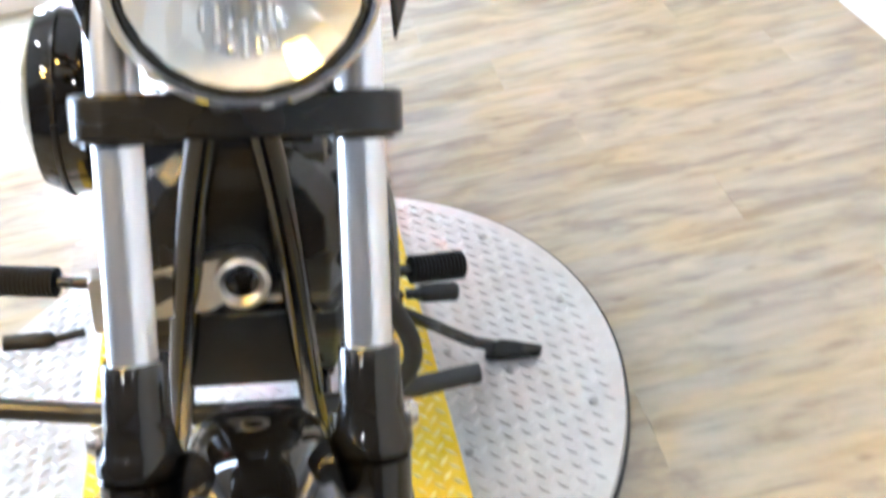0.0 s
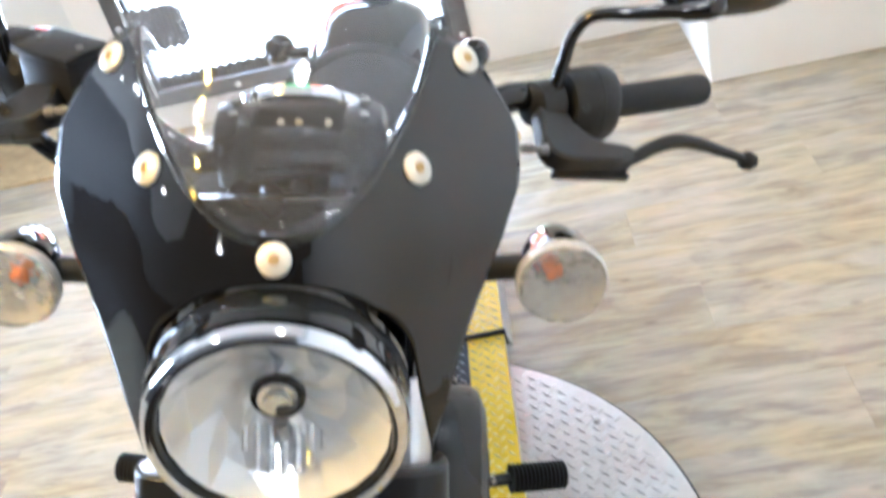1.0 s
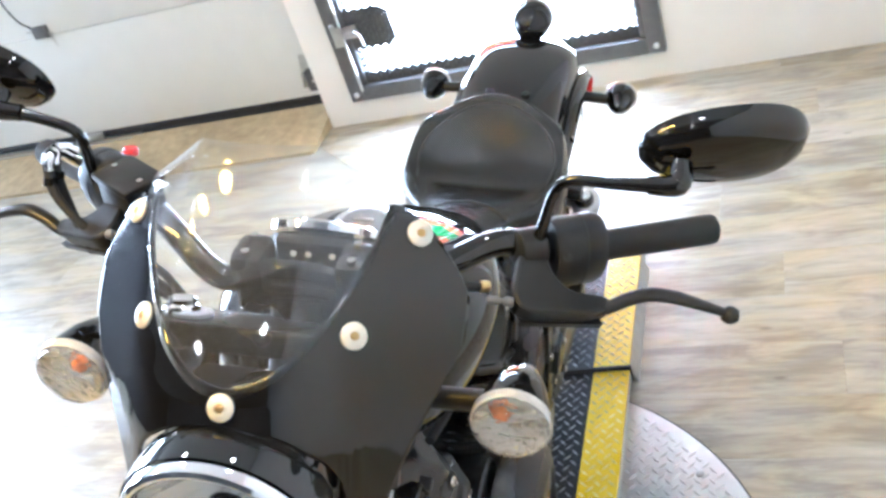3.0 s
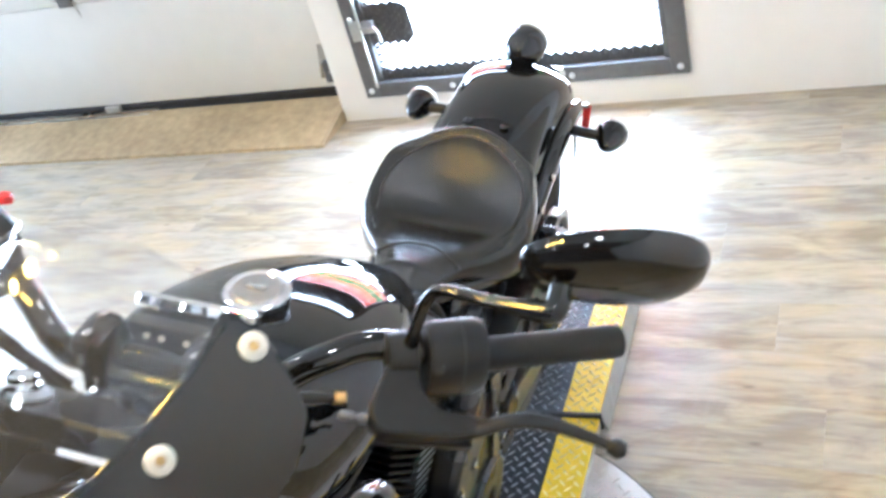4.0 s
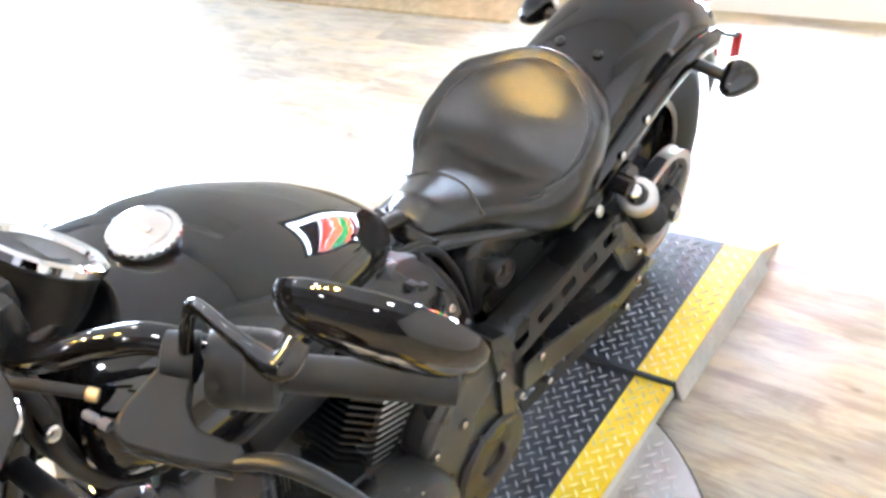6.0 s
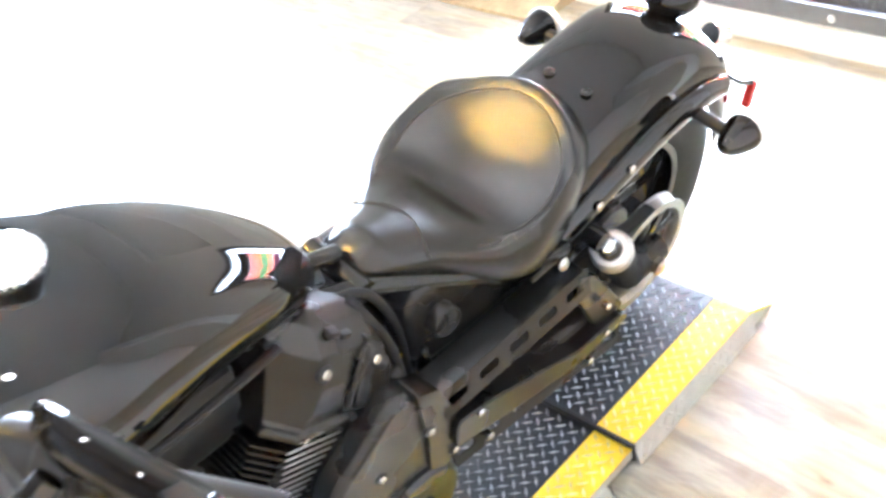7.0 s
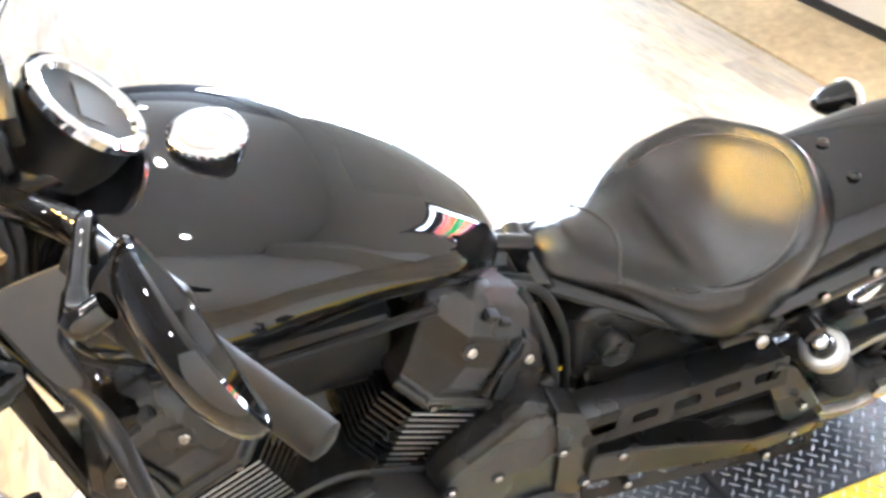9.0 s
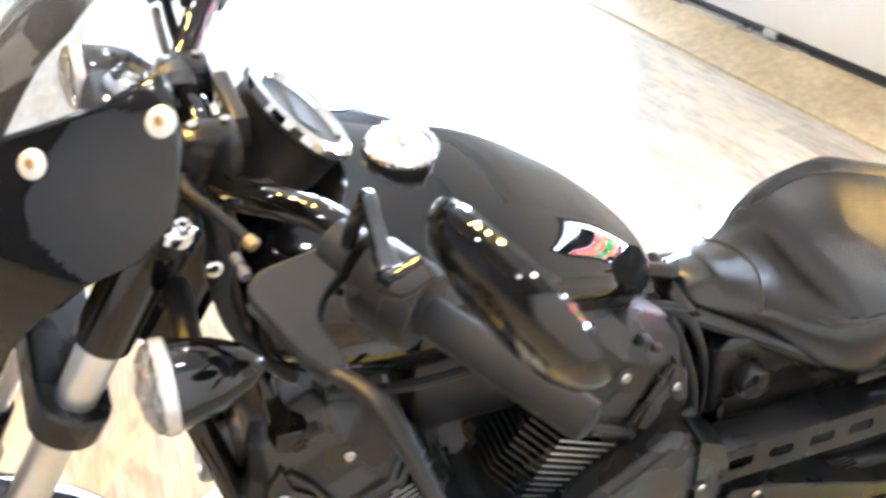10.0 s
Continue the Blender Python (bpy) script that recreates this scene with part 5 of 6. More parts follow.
# shocks, swingarm, drive
for s in (1, -1):
    top, bot = V(s * 0.178, 1.945, 0.560), V(s * 0.155, 2.10, 0.335)
    ax = (bot - top).normalized()
    sm = frame_to(top, ax)
    shock = part("shock_absorber", lathe([(0.014, 0.0), (0.018, 0.02), (0.018, 0.24), (0.014, 0.26)], sm, 20), M_SATIN, bike, "black coil shock absorber")
    part("collar", lathe([(0.021, -0.004), (0.030, -0.003), (0.035, 0.002), (0.036, 0.012), (0.035, 0.026), (0.029, 0.032)], sm, 32, False), M_ALU, shock, "pale aluminium top collar")
    part("collar_cap", lathe([(0.0215, -0.001), (0.020, -0.012), (0.016, -0.022), (0.0, -0.024)], sm, 28), M_GLOSS, shock, "gloss black cap inside the collar")
    part("preload_nut", lathe([(0.0, -0.036), (0.011, -0.035), (0.013, -0.030), (0.013, -0.022)], sm, 8), M_CHROME, shock, "small bright nut")
    part("top_eye", lathe([(0.012, -0.016), (0.019, -0.014), (0.019, 0.014), (0.012, 0.016), (0.006, 0.018), (0, 0.018)], frame_to(top - ax * 0.038 - V(s * 0.02, 0, 0), (s, 0, 0)), 22), M_GLOSS, shock)
    bm = bmesh.new()
    spiral = [top + ax * (0.04 + 0.15 * k / 84) + sm.to_3x3() @ V(0.027 * math.cos(k * 2 * math.pi / 12), 0.027 * math.sin(k * 2 * math.pi / 12), 0) for k in range(85)]
    part("spring", add_tube(bm, spiral, 0.0062, sides=6, bend=False), M_RUBBER, shock, "black coil spring")
    part("swingarm", tube([(s * 0.125, 1.52, 0.355), (s * 0.13, 1.8, 0.335), (s * 0.13, 2.05, 0.325), (s * 0.13, 2.21, 0.322)], [0.028, 0.026, 0.026, 0.03], sides=14, flat=1.2), M_SATIN, bike, "black swingarm")
    part("axle_nut", lathe([(0.019, 0), (0.019, 0.014), (0.012, 0.02), (0, 0.02)], frame_to((s * 0.155, 2.17, 0.325), (s, 0, 0)), 6), M_BOLT, bike, "")
pm = frame_to((0.118, AXLE_R.y, AXLE_R.z), (1, 0, 0))
pulley = part("drive_pulley", lathe([(0.118, -0.014), (0.130, -0.014), (0.130, -0.012), (0.126, -0.010), (0.126, 0.010), (0.130, 0.012), (0.130, 0.014), (0.112, 0.014), (0.108, 0.006), (0.108, -0.006)], pm, 64, False), M_ALU, bike, "worn grey belt pulley")
bm = bmesh.new()
for k in range(5):
    a = 2 * math.pi * k / 5 + 0.3
    add_tube(bm, [pm @ V(0.03 * math.cos(a), 0.03 * math.sin(a), 0), pm @ V(0.112 * math.cos(a), 0.112 * math.sin(a), 0)], [0.014, 0.010], sides=8, flat=0.5, up=(1, 0, 0), bend=False)
part("pulley_spokes", bm, M_SATIN, pulley)
part("pulley_hub", lathe([(0.0, -0.02), (0.04, -0.02), (0.042, 0.0), (0.036, 0.018), (0.02, 0.022), (0.0, 0.022)], pm, 28), M_SATIN, pulley)
belt = []
for sgn in (1, -1):
    belt.append([(0.118, 1.46, 0.40 + sgn * 0.045), (0.118, AXLE_R.y, AXLE_R.z + sgn * 0.129)])
for q in belt:
    part("drive_belt", tube(q, 0.013, sides=8, flat=0.25, up=(0, 0, 1)), M_RUBBER, bike, "black toothed drive belt")


def slotted_rail(lo_hi, x, thick, slots, slot_h, lean):
    """A long plate with a row of rounded slots, running tailward."""
    (ya, za0, za1), (yb, zb0, zb1) = lo_hi
    bm = bmesh.new()

    def at(u, v, c):
        return V(x + c * 0.6 - lean * v, ya + (yb - ya) * u, (za0 + (zb0 - za0) * u) * (1 - v) + (za1 + (zb1 - za1) * u) * v + c * 0.8)

    n = slots
    margin = (1 - slot_h) / 2
    cols = [0.0]
    for k in range(n):
        cols += [(k + 0.12) / n, (k + 0.17) / n, (k + 0.75) / n, (k + 0.80) / n]
    cols.append(1.0)
    for c in (0, thick):
        for i in range(len(cols) - 1):
            u0, u1 = cols[i], cols[i + 1]
            kind = (i - 1) % 4 if 0 < i < len(cols) - 1 else 3
            if kind == 1:
                quads = [((u0, 0), (u1, 0), (u1, margin), (u0, margin)), ((u0, 1 - margin), (u1, 1 - margin), (u1, 1), (u0, 1))]
            elif kind == 0:
                quads = [((u0, 0), (u1, 0), (u1, margin), (u0, 0.5)), ((u0, 0.5), (u1, 1 - margin), (u1, 1), (u0, 1))]
            elif kind == 2:
                quads = [((u0, 0), (u1, 0), (u1, 0.5), (u0, margin)), ((u0, 1 - margin), (u1, 0.5), (u1, 1), (u0, 1))]
            else:
                quads = [((u0, 0), (u1, 0), (u1, 1), (u0, 1))]
            for f in quads:
                bm.faces.new([bm.verts.new(at(u, v, c)) for u, v in f])
    bmesh.ops.remove_doubles(bm, verts=bm.verts, dist=1e-5)
    return bm


guard = part("belt_guard", slotted_rail(((1.560, 0.487, 0.533), (1.905, 0.482, 0.534)), 0.178, 0.006, 5, 0.34, 0.016), M_SATIN, bike, "black slotted upper belt guard", smooth=False)
guard2 = part("belt_guard", slotted_rail(((1.585, 0.322, 0.366), (2.05, 0.222, 0.262)), 0.180, 0.006, 7, 0.26, 0.02), M_SATIN, bike, "black slotted lower belt guard", smooth=False)
part("guard_ledge", box((0.112, 1.565, 0.530), (0.163, 1.90, 0.535), 0.001), M_SATIN, guard)
rounded(part("end_plate", prism(rounded_outline([(1.880, 0.536), (1.925, 0.512), (1.980, 0.430), (2.045, 0.330), (2.020, 0.300), (1.950, 0.352), (1.905, 0.440), (1.882, 0.480)], 0.012), 0.160, 0.172, side_yz), M_SATIN, guard, "black plate closing the guard"), 0.003, 2)
rounded(part("guard_arm", prism(rounded_outline([(1.580, 0.462), (1.650, 0.446), (1.780, 0.392), (1.895, 0.338), (2.030, 0.332), (2.050, 0.302), (1.910, 0.292), (1.780, 0.328), (1.620, 0.380), (1.580, 0.392)], 0.014), 0.138, 0.186, side_yz), M_SATIN, guard2, "black lower guard arm"), 0.012, 3)
for y, z in ((1.631, 0.440), (1.963, 0.406), (1.974, 0.322), (1.939, 0.271), (1.66, 0.340)):
    part("guard_bolt", lathe([(0.0075, -0.010), (0.0075, 0.003), (0.0045, 0.0055), (0, 0.0055)], frame_to((0.186 if z < 0.45 and y < 1.97 else 0.188, y, z), (1, 0, 0.1)), 14), M_BOLT, guard2)
for k in range(4):
    part("clip", box((0.150, 1.80 + k * 0.012, 0.395 - k * 0.012), (0.156, 1.835 + k * 0.012, 0.400 - k * 0.012), 0.001), M_PLASTIC, guard2)
# added dark sheet that makes the guard slots read as shaded
rounded(part("shade_sheet", box((0.116, 1.60, 0.25), (0.128, 2.02, 0.50), 0.0), M_RUBBER, guard2, "dark sheet added behind the guards to darken their slots"), 0.004)


# frame tubes
def frame_tube(points, r, label="black frame tube"):
    return part("frame_tube", tube(points, r, sides=16), M_FRAME, bike, label)


for s in (1, -1):
    frame_tube([(s * 0.022, 0.86, 0.84), (s * 0.05, 0.90, 0.66), (s * 0.085, 0.965, 0.34), (s * 0.10, 1.02, 0.22), (s * 0.11, 1.14, 0.17), (s * 0.11, 1.5, 0.17)], 0.0165)
    frame_tube([(s * 0.035, 1.46, 0.735), (s * 0.05, 1.53, 0.712), (s * 0.085, 1.64, 0.665), (s * 0.125, 1.77, 0.61), (s * 0.14, 1.86, 0.59)], 0.0145)
    frame_tube([(s * 0.05, 1.545, 0.675), (s * 0.08, 1.595, 0.56), (s * 0.10, 1.61, 0.42)], 0.0135)
frame_tube([(0, 0.90, 0.93), (0, 1.15, 0.80), (0, 1.48, 0.735)], 0.028)
part("seat_joint", tube([(-0.05, 1.52, 0.72), (0.062, 1.52, 0.715)], 0.02, sides=16), M_SATIN, bike, "")
for q, r in (([(0.062, 1.485, 0.735), (0.085, 1.50, 0.70), (0.10, 1.525, 0.63), (0.105, 1.54, 0.55), (0.10, 1.55, 0.46)], 0.0085),
             ([(0.05, 1.475, 0.735), (0.065, 1.515, 0.725), (0.075, 1.545, 0.67), (0.08, 1.565, 0.60), (0.085, 1.575, 0.50)], 0.007)):
    part("breather_hose", tube(q, r, sides=10), M_RUBBER, bike, "black rubber hose")

# left side cover with a round key lock
cover = rounded(part("side_cover", prism(rounded_outline([(1.56, 0.655), (1.60, 0.690), (1.66, 0.665), (1.86, 0.555), (1.88, 0.520), (1.85, 0.500), (1.68, 0.492), (1.60, 0.50), (1.575, 0.54)], 0.025), 0.02, 0.094, side_yz), M_SATIN, bike, "satin black side cover"), 0.022, 4)
part("lower_cover", prism(rounded_outline([(1.60, 0.510), (1.86, 0.515), (1.85, 0.43), (1.61, 0.43)], 0.02), 0.02, 0.078, side_yz), M_SATIN, cover)
part("cover_boss", lathe([(0.038, -0.02), (0.034, -0.006), (0.028, 0.000), (0.027, 0.020), (0.024, 0.024), (0.022, 0.020), (0.0, 0.020)], frame_to((0.094, 1.628, 0.603), (1, -0.05, 0.1)), 28), M_SATIN, cover, "round moulded lock boss")
bm = bmesh.new()
for k in range(3):
    a = radians(90 + 120 * k)
    add_tube(bm, [(0.115, 1.627, 0.605), (0.115, 1.627 + 0.019 * math.cos(a), 0.605 + 0.019 * math.sin(a))], 0.0035, sides=6, bend=False)
part("cover_emblem", bm, M_PLASTIC, cover, "dark three-spoked emblem")
rounded(part("side_cover", prism(rounded_outline([(1.56, 0.655), (1.66, 0.665), (1.86, 0.555), (1.84, 0.43), (1.60, 0.43)], 0.03), -0.092, -0.02, side_yz), M_SATIN, bike, "satin black side cover"), 0.012, 3)
# added block that keeps the lit floor from showing through under the seat
part("gap_block", box((-0.07, 1.43, 0.40), (0.045, 1.618, 0.69), 0.02), M_PLASTIC, bike, "black block added to darken the gap under the seat")
part("inner_fender", box((-0.08, 1.62, 0.33), (0.08, 1.86, 0.66), 0.03), M_PLASTIC, bike, "black inner fender and battery box")

# engine
CRANK = V(0, 1.225, 0.33)
case = rounded(part("crankcase", prism(rounded_outline([(1.13, 0.23), (1.17, 0.18), (1.45, 0.17), (1.56, 0.24), (1.58, 0.36), (1.50, 0.46), (1.36, 0.46), (1.22, 0.52), (1.08, 0.46), (1.02, 0.42)], 0.035), -0.13, 0.13, side_yz), M_ENGINE, bike, "black engine crankcase"), 0.012, 2)
part("stator_cover", lathe([(0.15, -0.03), (0.15, 0.02), (0.142, 0.035), (0.115, 0.046), (0.11, 0.040), (0.06, 0.044), (0.055, 0.052), (0.0, 0.053)], frame_to((0.170, 1.23, 0.372), (1, 0, 0)), 48), M_ENGINE, case, "round black engine side cover")
for k in range(8):
    a = radians(20 + 45 * k)
    part("cover_bolt", lathe([(0.007, 0), (0.007, 0.005), (0.004, 0.007), (0, 0.007)], frame_to((0.200, 1.23 + 0.135 * math.cos(a), 0.372 + 0.135 * math.sin(a)), (1, 0, 0)), 12), M_BOLT, case)
part("clutch_cover", lathe([(0.135, -0.03), (0.135, 0.02), (0.125, 0.035), (0.0, 0.05)], frame_to((-0.145, 1.27, 0.345), (-1, 0, 0)), 48), M_ENGINE, case, "round black clutch cover")
sprocket = rounded(part("sprocket_cover", prism(rounded_outline([(1.345, 0.50), (1.34, 0.40), (1.375, 0.27), (1.46, 0.19), (1.56, 0.21), (1.60, 0.30), (1.61, 0.405), (1.565, 0.50), (1.545, 0.572), (1.47, 0.612), (1.42, 0.56)], 0.035), 0.11, 0.166, side_yz), M_ENGINE, bike, "angular black sprocket cover"), 0.014, 3)
part("cover_step", prism(rounded_outline([(1.505, 0.600), (1.548, 0.576), (1.614, 0.405), (1.572, 0.340), (1.535, 0.37), (1.530, 0.46)], 0.010), 0.13, 0.174, side_yz), M_ENGINE, sprocket)
part("cover_eye", lathe([(0.095, -0.02), (0.095, 0.004), (0.088, 0.012), (0.04, 0.014), (0.034, 0.010), (0.030, -0.012), (0.0, -0.012)], frame_to((0.166, 1.505, 0.275), (1, 0, 0)), 44), M_ENGINE, sprocket)
for y, z in ((1.530, 0.490), (1.437, 0.460), (1.585, 0.375), (1.365, 0.46)):
    # flat black disc painting the shade of the bolt's recess
    part("cover_bolt_shade", lathe([(0.0115, -0.004), (0.0115, 0.0012), (0.0, 0.0012)], frame_to((0.1745 if y > 1.5 else 0.1665, y, z), (1, 0, 0)), 18), M_SEALSHADE, sprocket)
    part("cover_bolt", lathe([(0.0068, -0.004), (0.0068, 0.004), (0.005, 0.006), (0.003, 0.006), (0.003, 0.004), (0, 0.004)], frame_to((0.175 if y > 1.5 else 0.167, y, z), (1, 0, 0)), 16), M_BOLT, sprocket, "bright hex bolt")
part("rocker_stay", tube([(0.09, 1.34, 0.50), (0.11, 1.44, 0.55), (0.115, 1.53, 0.585)], 0.012, sides=10), M_SATIN, bike, "")


def cylinder(tilt, name, d):
    """A finned cylinder with its head and faceted rocker cover, leaning by tilt degrees tailward; d: the way its long side points."""
    m = Matrix.Translation(CRANK) @ Matrix.Rotation(radians(-tilt), 4, "X")

    def at(x, b, c):
        return m @ V(x, d * b, c)

    def plan(hx, b0, b1, front, rear):
        """Eight corners of a block with its edges cut off."""
        return [(hx, b0 + front), (hx, b1 - rear), (hx - rear * 0.7, b1), (-hx + rear * 0.7, b1), (-hx, b1 - rear), (-hx, b0 + front), (-hx + front, b0), (hx - front, b0)]

    core = part(name, lathe([(0.072, 0.12), (0.072, 0.31)], m, 28), M_ENGINE, bike, "black finned engine cylinder")
    for k in range(11):
        t = k / 10
        c = 0.158 + k * 0.0135
        b0, b1 = -0.070 - 0.012 * t, 0.052 + 0.098 * t
        part("fin", add_rings(bmesh.new(), [[at(x, b, cc) for x, b in plan(0.112 + 0.008 * t, b0, b1, 0.034, 0.022)] for cc in (c, c + 0.0042)]), M_ENGINE, core, "", smooth=False)
        side = 0.112 + 0.008 * t
        bm = bmesh.new()
        for lo, hi in ((-0.022 - 0.026 * t, 0.016 + 0.036 * t), (0.026 + 0.046 * t, 0.034 + 0.088 * t)):
            add_box(bm, (side - 0.002, d * lo if d > 0 else -hi, c + 0.0006), (side + 0.0016, d * hi if d > 0 else -lo, c + 0.0036))
        bmesh.ops.transform(bm, matrix=m, verts=bm.verts)
        part("fin_edge", bm, M_PLATE, core, "machined bright fin edge", smooth=False)
    rings = [[at(x, b, c) for x, b in plan(*q)] for c, *q in ((0.306, 0.118, -0.070, 0.146, 0.034, 0.03), (0.312, 0.128, -0.080, 0.158, 0.036, 0.03), (0.324, 0.128, -0.080, 0.158, 0.036, 0.03),
                                                               (0.329, 0.120, -0.072, 0.150, 0.036, 0.032), (0.352, 0.124, -0.074, 0.146, 0.044, 0.036), (0.394, 0.124, -0.080, 0.128, 0.052, 0.036),
                                                               (0.440, 0.113, -0.090, 0.092, 0.050, 0.03), (0.470, 0.084, -0.082, 0.070, 0.04, 0.02), (0.482, 0.060, -0.06, 0.05, 0.03, 0.015))]
    rounded(part("rocker_cover", add_rings(bmesh.new(), rings), M_ENGINE, core, "black faceted rocker cover", smooth=False), 0.0035, 2, 14)
    rounded(part("cover_panel", add_rings(bmesh.new(), [[at(x, b, c) for b, c, x in ((0.052, 0.340, 0.1265 + o), (0.098, 0.340, 0.1265 + o), (0.120, 0.352, 0.1235 + o), (0.104, 0.398, 0.122 + o), (0.072, 0.440, 0.115 + o),
                                                                              (0.042, 0.452, 0.110 + o), (0.050, 0.420, 0.119 + o), (0.036, 0.396, 0.1265 + o))] for o in (-0.012, 0.004)]), M_ENGINE, core, "raised rear panel", smooth=False), 0.0025, 2)
    part("cover_rib", tube([at(0.129, 0.034, 0.352), at(0.127, 0.030, 0.400), at(0.116, 0.040, 0.446)], 0.004, sides=8), M_ENGINE, core)
    # small black boxes standing in for the shade inside the cover's notches
    for b, c in ((-0.012, 0.462), (0.012, 0.455)):
        part("notch_shade", add_box(bmesh.new(), (0.086, d * b - 0.009, c - 0.005), (0.104, d * b + 0.009, c + 0.005), 0.002, m), M_SEALSHADE, core)
    for b, c, x in ((-0.027, 0.417, 0.1185), (0.066, 0.4168, 0.1215)):
        q = at(x, b, c)
        away = m.to_3x3() @ V(1, 0, 0.28)
        # black disc under the head bolt, shade of its recess put in as colour
        part("head_bolt_shade", lathe([(0.0125, -0.012), (0.0125, 0.0012), (0.0, 0.0012)], frame_to(q, away), 22), M_SEALSHADE, core)
        part("head_bolt", lathe([(0.0075, -0.006), (0.0075, 0.004), (0.0056, 0.0062), (0.0034, 0.0062), (0.0034, 0.004), (0, 0.004)], frame_to(q, away), 18), M_BOLT, core, "bright head bolt")
    for b in (-0.052, 0.148):
        part("flange_bolt", lathe([(0.005, -0.004), (0.005, 0.003), (0.0, 0.004)], frame_to(at(0.1285, b + (0.02 if b < 0 else -0.03), 0.318), m.to_3x3() @ V(1, 0, 0)), 10), M_BOLT, core)
    return core


cylinder(28, "rear_cylinder", 1)
cylinder(-30, "front_cylinder", -1)
part("frame_tag", box((0.086, 1.553, 0.556), (0.0875, 1.560, 0.566)), M_YELLOW, bike, "tiny yellow paint mark")
part("intake", box((-0.06, 1.14, 0.60), (0.05, 1.32, 0.74), 0.02), M_PLASTIC, bike, "black intake body between the cylinders")
for q in ([(0.10, 1.02, 0.80), (0.11, 1.12, 0.79), (0.105, 1.26, 0.79), (0.08, 1.36, 0.765)],):
    part("wiring_loom", tube(q, 0.007, sides=8), M_RUBBER, bike, "black wiring loom under the tank")
# air cleaner on the right
part("air_cleaner", lathe([(0.085, -0.03), (0.115, -0.02), (0.12, 0.01), (0.108, 0.04), (0.07, 0.055), (0.0, 0.058)], frame_to((-0.195, 1.20, 0.665), (-1, 0, 0)), 40), M_GLOSS, bike, "round black air cleaner")
part("air_cleaner_rim", lathe([(0.118, 0.006), (0.122, 0.01), (0.12, 0.016), (0.116, 0.014)], frame_to((-0.195, 1.20, 0.665), (-1, 0, 0)), 40, False), M_SATIN, bike, "bright air cleaner rim")
# horn and stays ahead of the engine
hx = frame_to((0.002, 0.888, 0.610), (0, -1, 0.25))
horn = part("horn", lathe([(0.018, -0.04), (0.028, -0.03), (0.031, 0.0), (0.0295, 0.008), (0.024, 0.011), (0.0175, 0.003), (0.0, 0.0)], hx, 32), M_ALU, bike, "bright round horn")
part("horn_eye", lathe([(0.0185, 0.0035), (0.010, 0.007), (0.0, 0.008)], hx, 24), M_GLOSS, horn)
rounded(part("horn_arm", prism(rounded_outline([(-0.010, 0.632), (-0.004, 0.580), (-0.03, 0.556), (-0.065, 0.546), (-0.12, 0.529), (-0.165, 0.512), (-0.165, 0.592), (-0.117, 0.597), (-0.063, 0.613)], 0.008, 3), 0.902, 0.924, lambda a, b, c: V(a, c + abs(a) * 0.12, b)), M_ALU, horn, "cast aluminium arm", smooth=False), 0.004, 2)
# no slot is cut: a black piece on the plate gives its dark
part("slot_shade", prism([(-0.090 + 0.020 * c + 0.010 * d, 0.5815 + 0.013 * c - 0.0115 * d) for c, d in ((-1, -0.6), (-0.7, -1), (0.7, -1), (1, -0.6), (1, 0.6), (0.7, 1), (-0.7, 1), (-1, 0.6))], 0.9085, 0.914, lambda a, b, c: V(a, c, b)), M_SEALSHADE, horn, "black piece painting the shade of the arm's slot", smooth=False)
part("coil_cover", box((-0.105, 0.955, 0.585), (0.10, 1.02, 0.745), 0.022), M_GLOSS, bike, "gloss black coil cover behind the forks")
part("coil_bolt", lathe([(0.012, 0), (0.012, 0.004), (0.008, 0.007), (0, 0.007)], frame_to((-0.083, 0.954, 0.70), (0, -1, 0.1)), 18), M_BOLT, bike, "bright bolt")
part("regulator", box((-0.07, 0.935, 0.404), (0.085, 0.985, 0.52), 0.008), M_RUBBER, bike, "black finned regulator block")
# low guard bar across the frame
part("guard_bar", tube([(0.333, 1.068, 0.275), (0.326, 1.068, 0.275), (0.318, 1.067, 0.275), (0.10, 1.035, 0.262), (-0.12, 1.035, 0.262), (-0.34, 1.058, 0.270), (-0.385, 1.066, 0.268), (-0.395, 1.068, 0.255)], 0.0155, sides=16), M_GUARD, bike, "worn black tube guard bar")
part("clutch_hose", tube([(0.11, 0.86, 0.66), (0.15, 0.87, 0.60), (0.196, 0.895, 0.50), (0.190, 0.915, 0.42), (0.13, 0.95, 0.33)], 0.0115, sides=12), M_RUBBER, bike, "thick black hose looping beside the fork")
# pegs, pedals, stand
for s in (1, -1):
    ribs = []
    for k in range(14):
        ribs += [0.0255, 0.0222]
    start, end = V(s * (0.272 if s > 0 else 0.298), 1.338, 0.264), V(s * (0.366 if s > 0 else 0.396), 1.358, 0.256)
    line = [start.lerp(end, k / 27) for k in range(28)]
    peg = part("foot_peg", tube(line, ribs, sides=16, bend=False), M_RUBBER, bike, "ribbed black rubber foot peg")
    part("peg_hinge", tube([(s * 0.20, 1.32, 0.270), (s * (0.270 if s > 0 else 0.296), 1.338, 0.264)], 0.011, sides=10), M_SATIN, peg)
    part("peg_bolt", lathe([(0.010, 0), (0.010, 0.006), (0, 0.008)], frame_to((s * 0.235, 1.318, 0.282), (0, -1, 0.3)), 12), M_BOLT, peg)
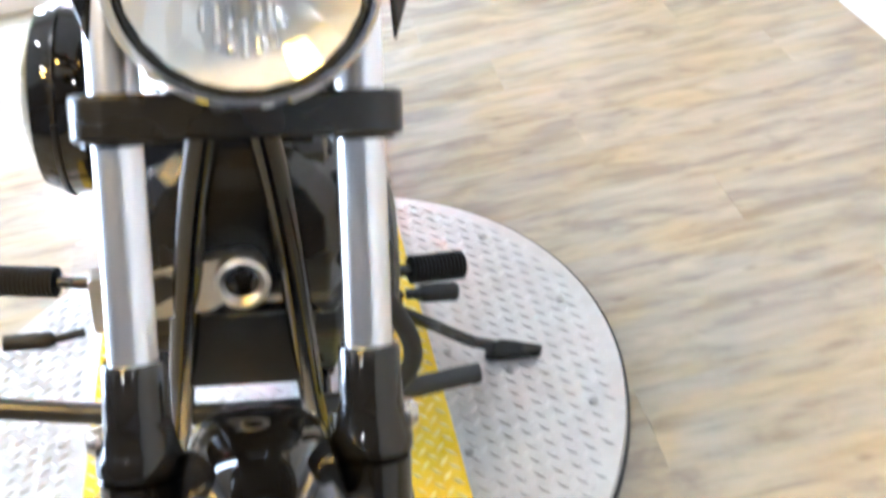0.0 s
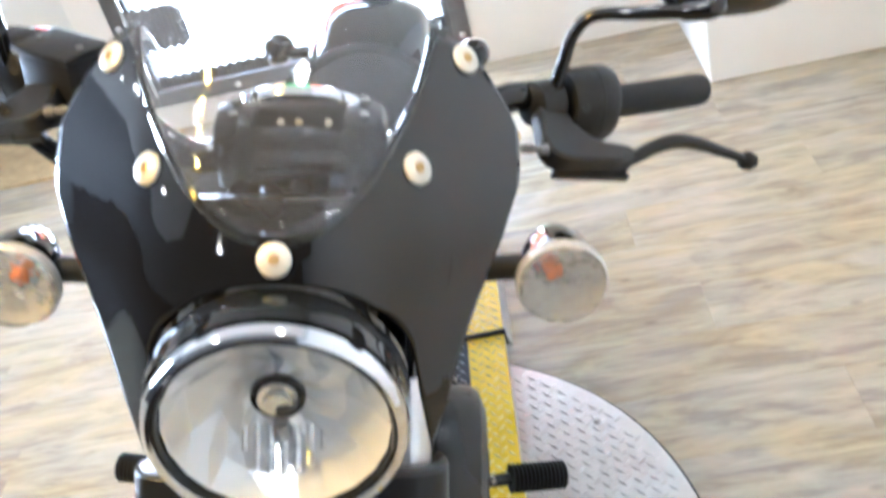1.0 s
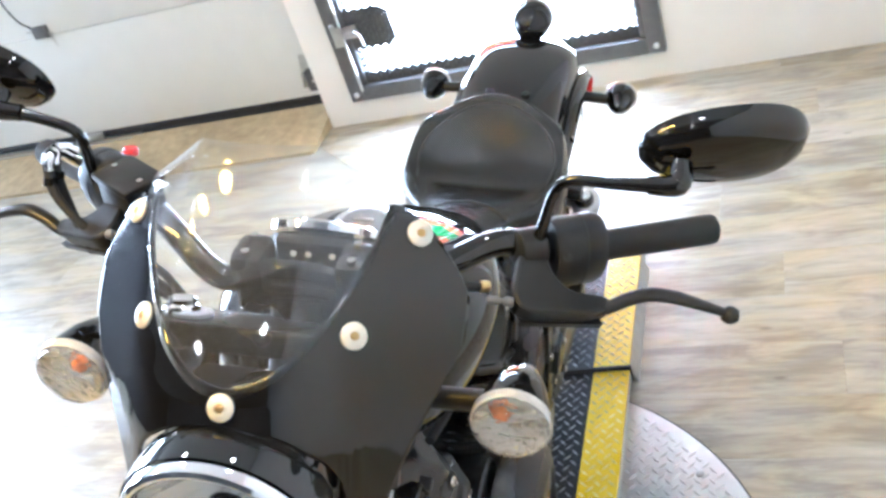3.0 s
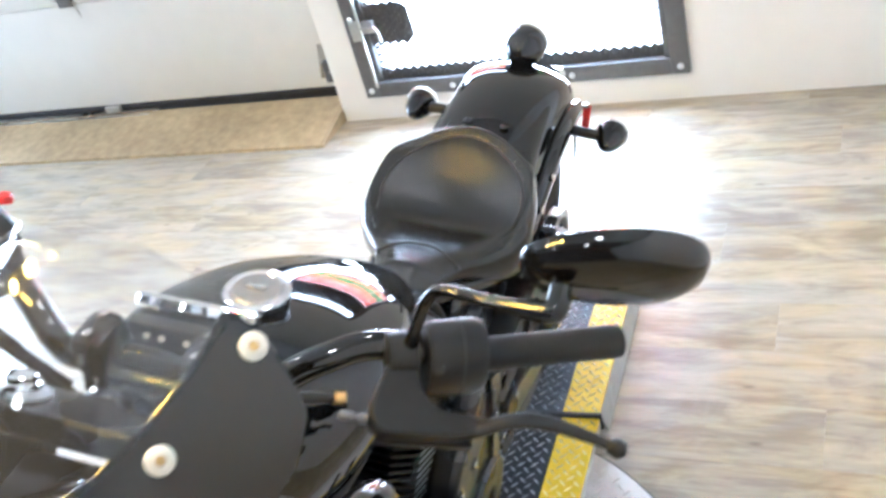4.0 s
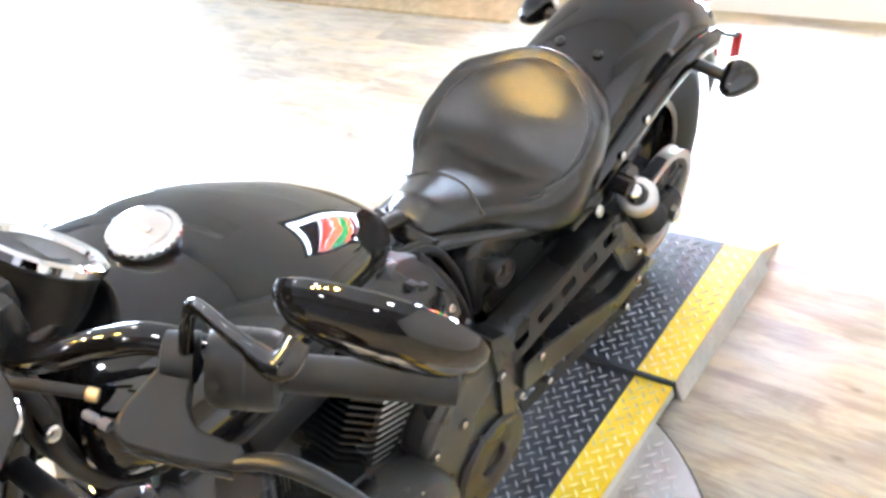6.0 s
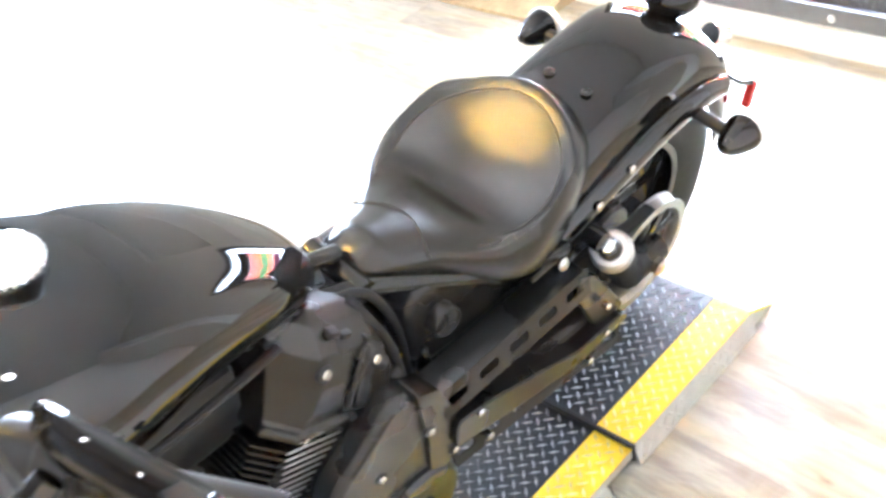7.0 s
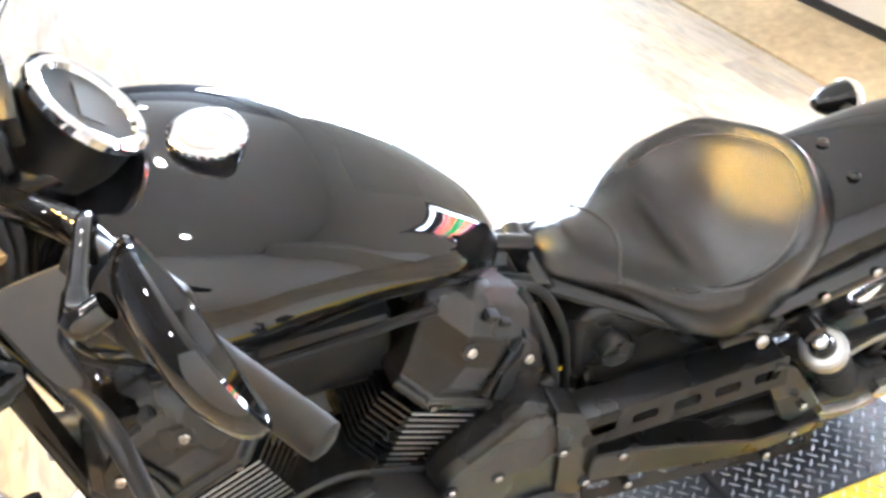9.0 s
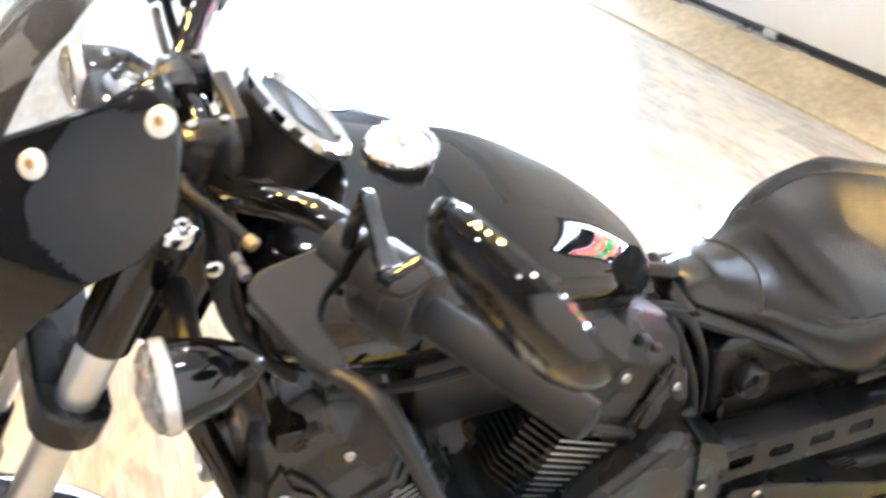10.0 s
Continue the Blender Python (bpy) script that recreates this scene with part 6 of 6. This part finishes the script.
part("shift_pedal", tube([(0.245, 1.215, 0.312), (0.268, 1.218, 0.311), (0.272, 1.219, 0.310), (0.322, 1.222, 0.309), (0.330, 1.222, 0.309)], [0.008, 0.009, 0.0155, 0.0155, 0.010], sides=14), M_RUBBER, bike, "black gear pedal")
part("shift_rod", tube([(0.235, 1.21, 0.315), (0.225, 1.33, 0.255), (0.20, 1.42, 0.29)], 0.006, sides=8), M_SATIN, bike, "")
part("brake_pedal", tube([(-0.235, 1.19, 0.285), (-0.28, 1.18, 0.281), (-0.285, 1.18, 0.281), (-0.346, 1.178, 0.28)], [0.007, 0.007, 0.013, 0.012], sides=14), M_RUBBER, bike, "black brake pedal")
stand = part("side_stand", tube([(0.225, 1.25, 0.255), (0.30, 1.27, 0.20), (0.375, 1.29, 0.142), (0.425, 1.302, 0.115)], [0.012, 0.0105, 0.0105, 0.011], sides=12), M_SATIN, bike, "black side stand, down")
part("stand_foot", prism(rounded_outline([(0.418, 1.322), (0.445, 1.325), (0.512, 1.285), (0.508, 1.272), (0.44, 1.285), (0.412, 1.295)], 0.008), 0.0, 0.014, lambda a, b, c: V(a, b, (a * 0.2504 - 0.020) / 0.968 + c)), M_SATIN, stand, "flat black foot")
part("stand_pivot", lathe([(0.02, -0.02), (0.022, 0.0), (0.02, 0.02)], frame_to((0.225, 1.25, 0.255), (0.3, 1, 0)), 18), M_SATIN, stand)
part("stand_spring", tube([(0.245, 1.235, 0.262), (0.29, 1.245, 0.222), (0.315, 1.262, 0.20)], 0.006, sides=8), M_SATIN, stand, "dark return spring")

# ---- floor planks ----
PW, PL, GAP = 0.182, 1.22, 0.00025
plank_meshes = {}


def plank_mesh(length):
    key = round(length, 3)
    if key not in plank_meshes:
        bm = box((GAP, GAP, -0.005), (length - GAP, PW - GAP, 0.0), 0.00025)
        me = bpy.data.meshes.new("plank")
        bm.to_mesh(me)
        bm.free()
        me.materials.append(M_FLOOR)
        plank_meshes[key] = me
    return plank_meshes[key]


rng = random.Random(4)
y, row = FRONT, 0
while y < y1 + 0.05:
    x = LEFT
    offset = ((row * 0.43) % 1.0) * PL
    first = True
    while x < RIGHT - 0.01:
        end = min(x + (offset if first and offset > 0.1 else PL), RIGHT)
        ob = new("plank", plank_mesh(end - x))
        ob.location = (x, y, 0)
        ob.parent = floor
        x, first = end, False
    y, row = y + PW, row + 1
